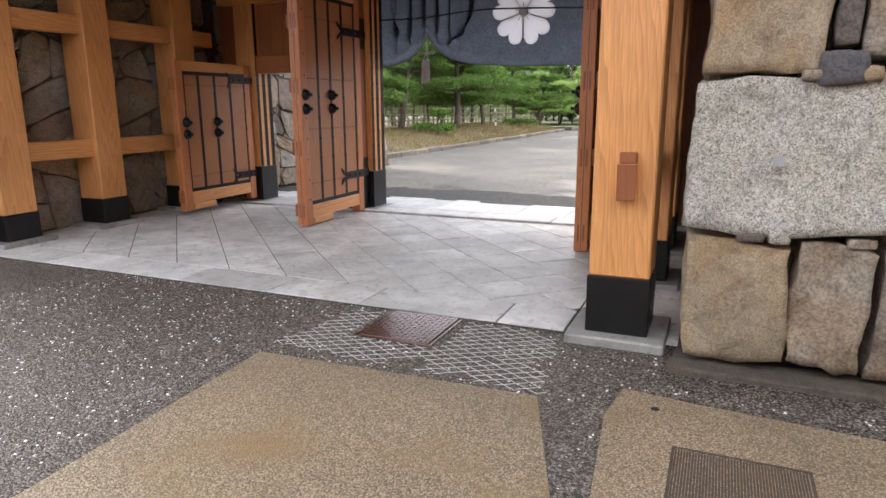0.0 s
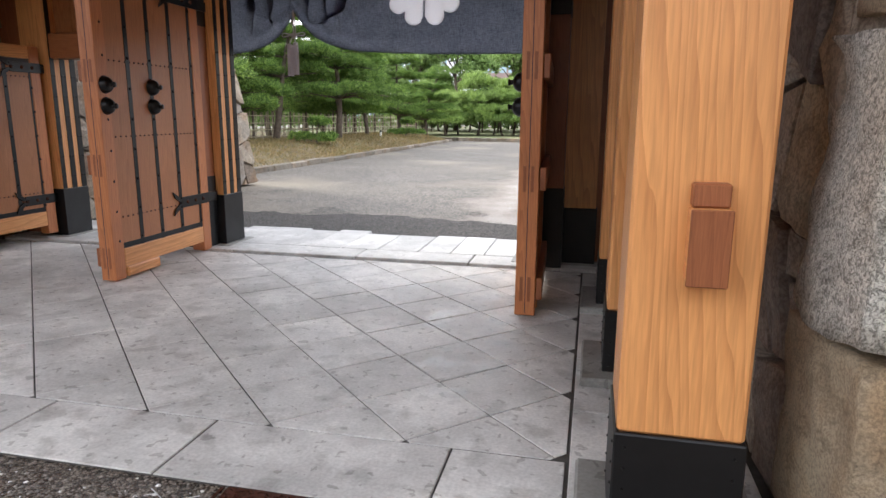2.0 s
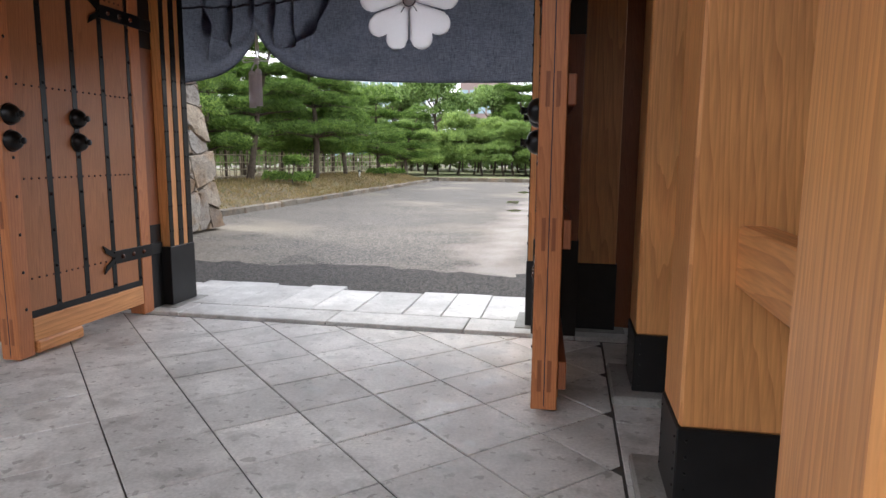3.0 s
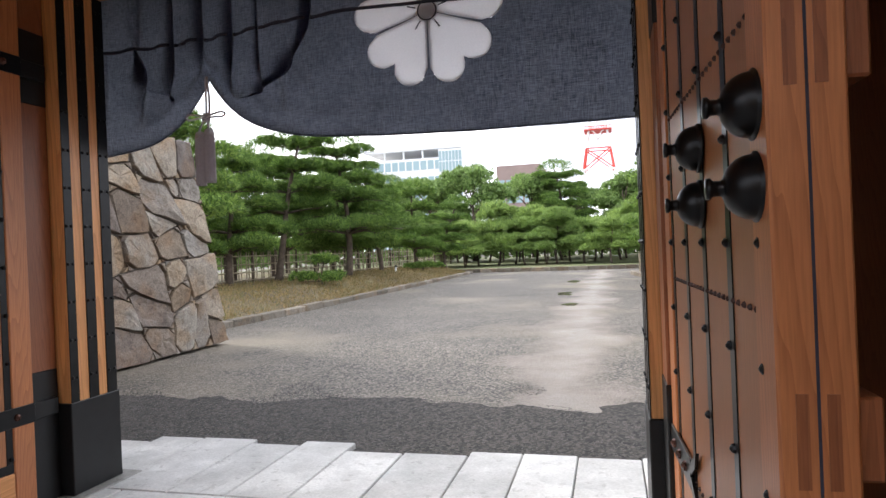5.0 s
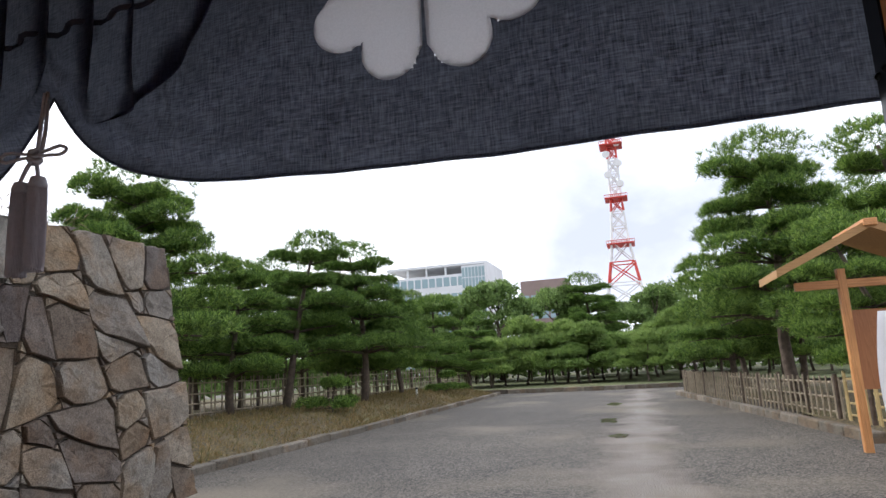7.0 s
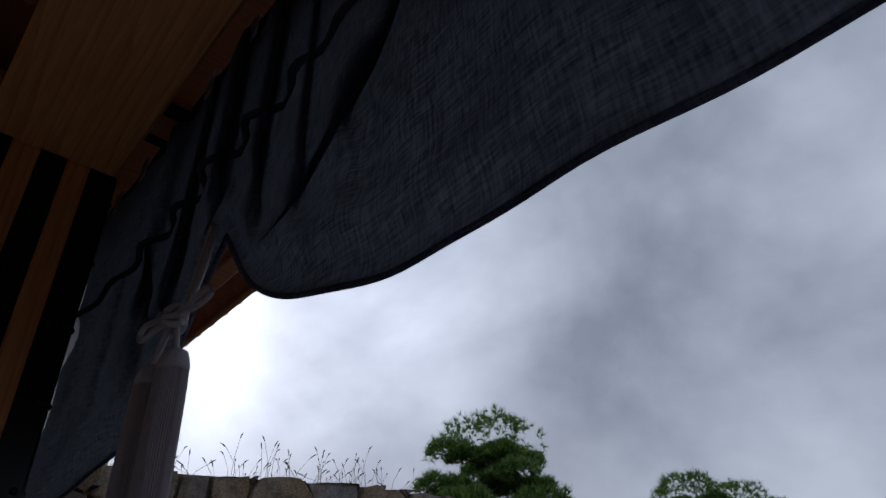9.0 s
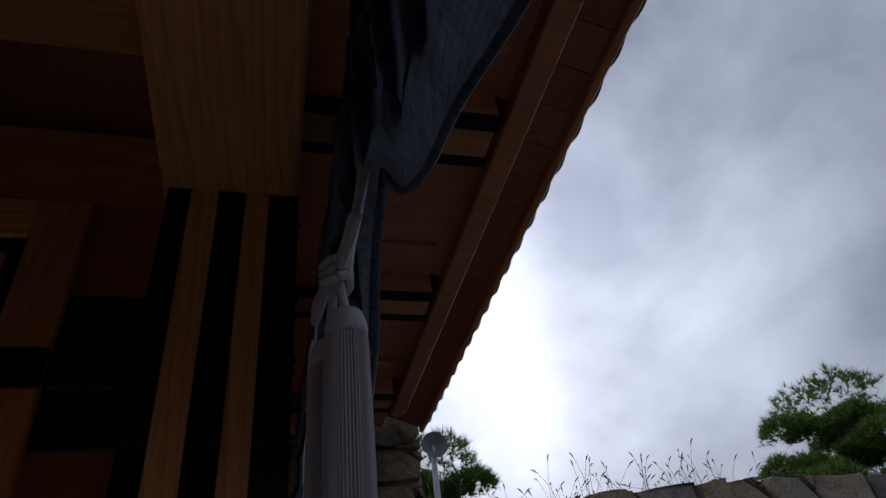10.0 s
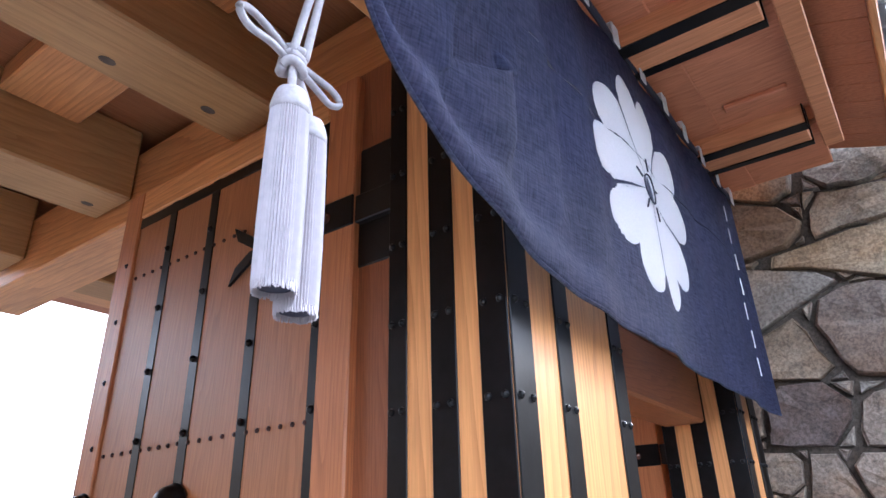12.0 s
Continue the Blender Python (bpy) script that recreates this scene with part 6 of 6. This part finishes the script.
def bank():
    verts, faces = [], []
    ny, profile = 46, ((0.12, 0.10), (0.5, 0.2), (1.2, 0.36), (2.2, 0.46), (3.6, 0.5), (5.5, 0.52), (12, 0.5), (40, 0.4))
    for i in range(ny + 1):
        y = 17.0 + 30.5 * i / ny
        for d, h in profile:
            bump_h = 0.06 * noise.noise(Vector((d * 0.9, y * 0.5, 3.0)))
            verts.append((kerb_x(y) - d, y, (h + bump_h) * min(1, (47.6 - y) / 2.0 + 0.15) + fall(y)))
    m = len(profile)
    for i in range(ny):
        for j in range(m - 1):
            a = i * m + j
            faces.append((a, a + 1, a + m + 1, a + m))
    ob = new("ground_bank", sheet_mesh("ground_bank", verts, faces, M["bank"]))
    tagged(ob, "low earth bank with dry and green grass", "bank", kind="structure")
    rng = np.random.default_rng(4)
    n = 9000
    y = rng.uniform(17.2, 46.5, n)
    d = 0.15 + 5.2 * rng.uniform(0, 1, n) ** 1.3
    hs = np.interp(d, [p[0] for p in profile], [p[1] for p in profile]) * np.minimum(1, (47.6 - y) / 2 + 0.15)
    kx = np.array([kerb_x(v) for v in y])
    c = np.stack([kx - d, y, hs - 0.03 + np.array([fall(v) for v in y])], 1)
    w = np.tile(np.array((0.0, 0.0, 1.0)), (n, 1))
    ob = new("grass", triangle_mesh("grass", blades(rng, c, w, 4, 0.17, 0.02), M["grass"]))
    tagged(ob, "dry yellow and green grass on the bank", "grass", kind="stuff")
    shape = bpy.data.meshes.new("kerb_stone")
    bm = boxed((-0.13, -0.56, -0.1), (0.1, 0.56, 0.2), 0.02)
    bm.to_mesh(shape)
    bm.free()
    shape.materials.append(M["slab_kerb"])
    line = thing("kerb", (-9.2, 18, 0), "row of grey kerb stones along the bank", "kerb", kind="structure")
    rnd = random.Random(2)
    y = 17.2
    while y < 47:
        x = kerb_x(y)
        ob = piece("kerb_stone", shape, line, (x + 9.2, y - 18, rnd.uniform(-0.09, -0.05) + fall(y)))
        ob.rotation_euler = (rnd.uniform(-0.01, 0.01), rnd.uniform(-0.03, 0.03), math.atan2(-(kerb_x(y + 1) - x), 1) * 1.0)
        y += 1.14
    far = thing("kerb_far", (-5, 48, fall(48)), "low stone kerb across the far side of the yard", "kerb", kind="structure")
    for k in range(17):
        ob = piece("kerb_stone", shape, far, (-7.3 + k * 1.14, 0.2 * math.sin(k * 0.7) - 0.05 * k, 0.03))
        ob.rotation_euler = (0, 0, radians(90 + rnd.uniform(-1, 1)))
    side = thing("kerb_side", (1.0, 30, 0), "stone kerb below the bamboo fence", "kerb", kind="structure")
    for k in range(16):
        y = 21.6 + k * 1.14
        x = 1.75 - 0.118 * (y - 21.6)
        ob = piece("kerb_stone", shape, side, (x - 1.0 + 0.15, y - 30, -0.04 + fall(y)))
        ob.rotation_euler = (0, 0, radians(6.7))
    sloped("ground_lawn", -40, 40, (48, 60, 100), 0.12, M["lawn"], "worn green lawn beyond the yard", "lawn")
    sloped("ground_side_bed", 2.0, 12, (21.5, 30, 46), 0.06, M["bank"], "earth bed under the side pines", "ground")


def bamboo_fence(start, end, z, height, label, mat, gap, rails, group):
    a, b = Vector((*start, 0)), Vector((*end, 0))
    length = (b - a).length
    turn = math.atan2(b.y - a.y, b.x - a.x)
    fence = thing("bamboo_fence", (a.x, a.y, z), label, "fence", group)
    fence.rotation_euler = (0, 0, turn)

    def drop(along):
        return fall(a.y + (b.y - a.y) * along / length)

    def shared(name, bm, m):
        me = bpy.data.meshes.new(name)
        bm.to_mesh(me)
        bm.free()
        me.materials.append(m)
        return me
    cane = shared("cane", tube(bmesh.new(), [(0, 0, -0.05), (0, 0, height)], [0.024, 0.021], 7), mat)
    post = shared("post", tube(bmesh.new(), [(0, 0, -0.15), (0, 0, height + 0.06)], [0.05, 0.046], 9), M["bark"])
    n = int(length / gap)
    rng = random.Random(n)
    for k in range(n + 1):
        ob = piece("cane", cane, fence, (k * gap, 0.03 * (1 if k % 2 else -1), drop(k * gap)))
        ob.scale = (1, 1, rng.uniform(0.97, 1.03))
    for k in range(int(length / 1.8) + 1):
        piece("post", post, fence, (k * 1.8 + 0.1, 0.0, drop(k * 1.8 + 0.1)))
    for h in rails:
        bm = tube(bmesh.new(), [(0, -0.055, h * height + drop(0)), (length, -0.055, h * height + drop(length))], [0.024, 0.024], 7)
        part("rail", bm, mat, fence)


def weeds():
    rng = random.Random(6)
    stalks, heads = bmesh.new(), []
    for _ in range(95):
        y = rng.gauss(13.5, 0.75)
        if not 11.6 < y < 15.6:
            continue
        x, h = -8.15 - rng.uniform(0, 0.5), rng.uniform(0.1, 0.36)
        lx, ly = rng.uniform(-0.12, 0.16), rng.uniform(-0.14, 0.14)
        low = 3.38 * dip(y)
        tip = Vector((x + lx, y + ly, low + 0.02 + h))
        tube(stalks, [(x, y, low), (x + lx * 0.35, y + ly * 0.35, low + 0.02 + h * 0.6), tip], [0.0022, 0.002, 0.0015], 4)
        tube(stalks, [tip, tip + Vector((lx * 0.25, ly * 0.25, 0.03)), tip + Vector((lx * 0.5, ly * 0.5, 0.045))], [0.002, 0.007, 0.002], 5)
    tagged(part("wall_weeds", stalks, M["straw"]), "thin seeding weeds on top of the yard wall", "weeds", kind="stuff")


# ---- outside: yard furniture and distance ----
def yard_things():
    board = thing("notice_board", (1.75, 20.0, fall(20)), "roofed wooden notice board outside the gate", "notice board")
    for x in (-0.28, 0.75):
        part("post", boxed((x - 0.06, -0.06, -0.1), (x + 0.06, 0.06, 2.75), 0.008), M["wood_z"], board)
    part("panel", boxed((-0.22, -0.03, 0.9), (0.69, 0.03, 2.1), 0.006), M["board_z"], board)
    part("tie", boxed((-0.95, -0.05, 2.45), (0.95, 0.05, 2.58), 0.006), M["wood_x"], board)
    for way in (-1, 1):
        bm = bmesh.new()
        a = [(0, -0.75, 3.25), (way * 1.32, -0.75, 2.62), (way * 1.32, 0.75, 2.62), (0, 0.75, 3.25)]
        low = [bm.verts.new(p) for p in a]
        up = [bm.verts.new((x, y, z + 0.12)) for x, y, z in a]
        bm.faces.new(low)
        bm.faces.new(up[::-1])
        for k in range(4):
            bm.faces.new((low[k], up[k], up[(k + 1) % 4], low[(k + 1) % 4]))
        bmesh.ops.recalc_face_normals(bm, faces=bm.faces[:])
        part("roof_slope", bm, M["beam_x"], board)
    part("ridge", boxed((-0.09, -0.8, 3.27), (0.09, 0.8, 3.38), 0.01), M["wood_y"], board)
    sign = thing("white_banner", (1.16, 17.6, fall(17.6)), "white cloth banner bellied by the wind on a pole", "banner")
    part("pole", tube(bmesh.new(), [(0.42, 0, -0.05), (0.42, 0, 2.3)], [0.02, 0.018], 8), M["grey_metal"], sign)
    verts, faces = [], []
    for i in range(9):
        for j in range(13):
            v = j / 12
            u = i / 8
            edge = 0.40 - (0.42 + 0.10 * math.sin(math.pi * v) - 0.22 * max(0, 0.25 - v)) * u
            verts.append((edge, 0.08 * math.sin(math.pi * u) * math.sin(math.pi * v), 0.12 + 1.82 * v))
    for i in range(8):
        for j in range(12):
            a = i * 13 + j
            faces.append((a, a + 1, a + 14, a + 13))
    cloth_ob = piece("cloth", sheet_mesh("cloth", verts, faces, M["white_cloth"]), sign)
    solid = cloth_ob.modifiers.new("thickness", "SOLIDIFY")
    solid.thickness = 0.004
    horn = thing("loudspeaker", (-12.5, 12.75, 2.75), "grey horn loudspeaker on a pole behind the wall", "loudspeaker")
    part("pole", tube(bmesh.new(), [(0, 0, -2.8), (0, 0, 2.75)], [0.05, 0.045], 8), M["grey_metal"], horn)
    bm = bmesh.new()
    lathe(bm, [(0.06, -0.32), (0.07, -0.1), (0.12, 0.0), (0.2, 0.1), (0.27, 0.16), (0.28, 0.17), (0.25, 0.155), (0.08, 0.0)], (0.05, 0, 2.72), "x", 20)
    bmesh.ops.scale(bm, vec=(0.75, 0.75, 0.75), space=Matrix.Translation((0, 0, -2.72)), verts=bm.verts[:])
    part("horn", bm, M["horn"], horn, smooth=True)
    light = thing("garden_light", (-12.0, 38.5, 0.45 + fall(38.5)), "small white bollard light on the bank", "garden light")
    part("stem", tube(bmesh.new(), [(0, 0, -0.05), (0, 0, 0.28)], [0.05, 0.05], 10), M["white_paint"], light)
    part("cap", lathe(bmesh.new(), [(0.07, 0.28), (0.08, 0.3), (0.05, 0.36), (0.01, 0.38)], sides=12), M["iron_flat"], light)
    for x, y, a, b in ((-2.6, 27.0, 0.22, 0.6), (-2.75, 34.0, 0.25, 0.8), (-2.2, 23.0, 0.16, 0.35)):
        bm = bmesh.new()
        rim = []
        for k in range(22):
            t = k * 2 * math.pi / 22
            q = 1 + 0.95 * noise.noise(Vector((math.cos(t) * 1.3 + x, math.sin(t) * 1.3 + y, 0.5)))
            rim.append(bm.verts.new((math.cos(t) * a * q, math.sin(t) * b * q, 0)))
        bm.faces.new(rim)
        tagged(part("puddle", bm, M["puddle"], at=(x, y, -0.012 + fall(y))), "shallow rain puddle on the sand track", "puddle", "puddles on the track")


def office(x0, x1, y0, y1, top, mat, label, storeys, bays, screen):
    house = thing("office_building", ((x0 + x1) / 2, y0, 0), label, "building", "far buildings")
    hx, dy = (x1 - x0) / 2, y1 - y0
    part("wall", boxed((-hx, 0, 0), (hx, dy, top - (2.2 if screen else 0)), 0.05), mat, house)
    high = (top - 2.2) / storeys
    pane = bpy.data.meshes.new("window")
    bm = boxed((0, 0, 0), (2 * hx / bays * 0.8, 0.12, high * 0.55), 0.02)
    bm.to_mesh(pane)
    bm.free()
    pane.materials.append(M["window"])
    for k in range(storeys):
        for j in range(bays):
            piece("window", pane, house, (-hx + (j + 0.1) * 2 * hx / bays, -0.06, k * high + high * 0.3))
    if screen:
        part("roof_screen", boxed((-hx, 0.2, top - 0.55), (hx, dy, top), 0.05), mat, house, "thin flying roof slab")
        for j in range(6):
            part("column", boxed((-hx + 0.3 + j * (2 * hx - 0.9) / 5, 0.4, top - 2.2), (-hx + 0.6 + j * (2 * hx - 0.9) / 5, 0.7, top - 0.55)), M["facade"], house)
        stair = part("stair_block", boxed((hx * 0.52, -0.15, top - 5.4), (hx * 0.97, -0.02, top - 0.7)), mat, house, "glazed corner")
        slim = bpy.data.meshes.new("pane")
        glass = boxed((0, -0.06, 0), (hx * 0.45 / 7 - 0.16, 0.05, 1.9))
        glass.to_mesh(slim)
        glass.free()
        slim.materials.append(M["window"])
        for j in range(7):
            for q in range(2):
                piece("pane", slim, stair, (hx * (0.52 + 0.45 * j / 7) + 0.08, -0.17, top - 5.1 + 2.1 * q))
        part("end_wall", boxed((hx - 0.35, -0.3, 0), (hx + 0.05, dy, top - 0.56), 0.03), mat, house, "pale end wall")
    return house


def mast():
    tower = thing("broadcast_tower", (-3.4, 200, 0), "red and white steel lattice broadcast tower", "tower")
    def half(z):
        return np.interp(z, [0, 22, 34, 47, 66], [9.5, 4.3, 2.4, 1.5, 1.2])
    levels = [0, 8, 15, 22, 28, 34, 38.5, 43, 47, 51, 55, 59, 62.5, 66]
    for k, (a, b) in enumerate(zip(levels, levels[1:])):
        red = (22 <= a < 28) or (43 <= a < 47) or (34 <= a < 38.5 and False) or a >= 59
        bm = bmesh.new()
        p, q = half(a), half(b)
        for sx in (-1, 1):
            for sy in (-1, 1):
                tube(bm, [(sx * p, sy * p, a), (sx * q, sy * q, b)], [0.34, 0.3], 6)
        for s in (-1, 1):
            for u, v in (((-p, s * p, a), (q, s * q, b)), ((p, s * p, a), (-q, s * q, b)), ((s * p, -p, a), (s * q, q, b)), ((s * p, p, a), (s * q, -q, b)), ((-q, s * q, b), (q, s * q, b)), ((s * q, -q, b), (s * q, q, b))):
                tube(bm, [u, v], [0.19, 0.19], 5)
        part("lattice_section", bm, M["tower_red" if red else "tower_white"], tower)
    for z, r in ((33.6, 3.9), (47.2, 3.2), (63.4, 3.3)):
        part("platform", boxed((-r, -r, z - 0.5), (r, r, z - 0.15), 0.05), M["tower_red"], tower, "red antenna platform")
        rail = bmesh.new()
        for k in range(12):
            f = -r + 2 * r * k / 11
            box(rail, (f - 0.06, -r, z - 0.15), (f + 0.06, -r + 0.12, z + 0.6))
        box(rail, (-r, -r, z + 0.5), (r, -r + 0.14, z + 0.66))
        part("railing", rail, M["tower_red"], tower, "red platform railing")
    for k in range(5):
        part("dish", lathe(bmesh.new(), [(0.3, 0.3), (1.1, 0.0), (1.0, -0.2)][::-1], (1.6 * (-1) ** k, -2.0, 51 + 3.1 * k), "y", 12), M["white_paint"], tower, "white dish antenna")


M["slab_kerb"] = stone("kerb_granite", [(0.0, (0.2, 0.18, 0.15)), (0.5, (0.14, 0.125, 0.105)), (1.0, (0.29, 0.26, 0.22))], 2.5, 0.5)
M["lawn"] = gravel("worn_lawn", (0.09, 0.12, 0.035), (0.2, 0.21, 0.085), 9.0, 0.9, (0.22, 0.19, 0.1))
M["puddle"] = glass_like("rain_water", (0.15, 0.125, 0.10))

bank()
planting()
bamboo_fence((-14.3, 19.5), (-14.6, 62), 0.5, 1.2, "weathered bamboo lattice fence behind the bank", M["bamboo_old"], 0.27, (0.12, 0.36, 0.6, 0.86), "bamboo fences")
bamboo_fence((2.35, 24.6), (0.2, 41.5), 0.05, 0.9, "weathered grey bamboo fence along the kerb", M["bamboo_old"], 0.17, (0.15, 0.5, 0.85), "bamboo fences")
bamboo_fence((2.75, 21.3), (2.38, 24.4), 0.05, 1.0, "new yellow bamboo lattice fence along the kerb", M["bamboo_new"], 0.22, (0.12, 0.36, 0.6, 0.86), "bamboo fences")
weeds()
yard_things()
office(-49, -28.2, 130, 146, 21.4, M["facade"], "white office building with glazed storeys and a flying roof", 6, 14, True)
office(-20.5, -12.6, 122, 134, 15.6, M["brown_facade"], "brown tiled building behind the trees", 5, 5, False)
mast()
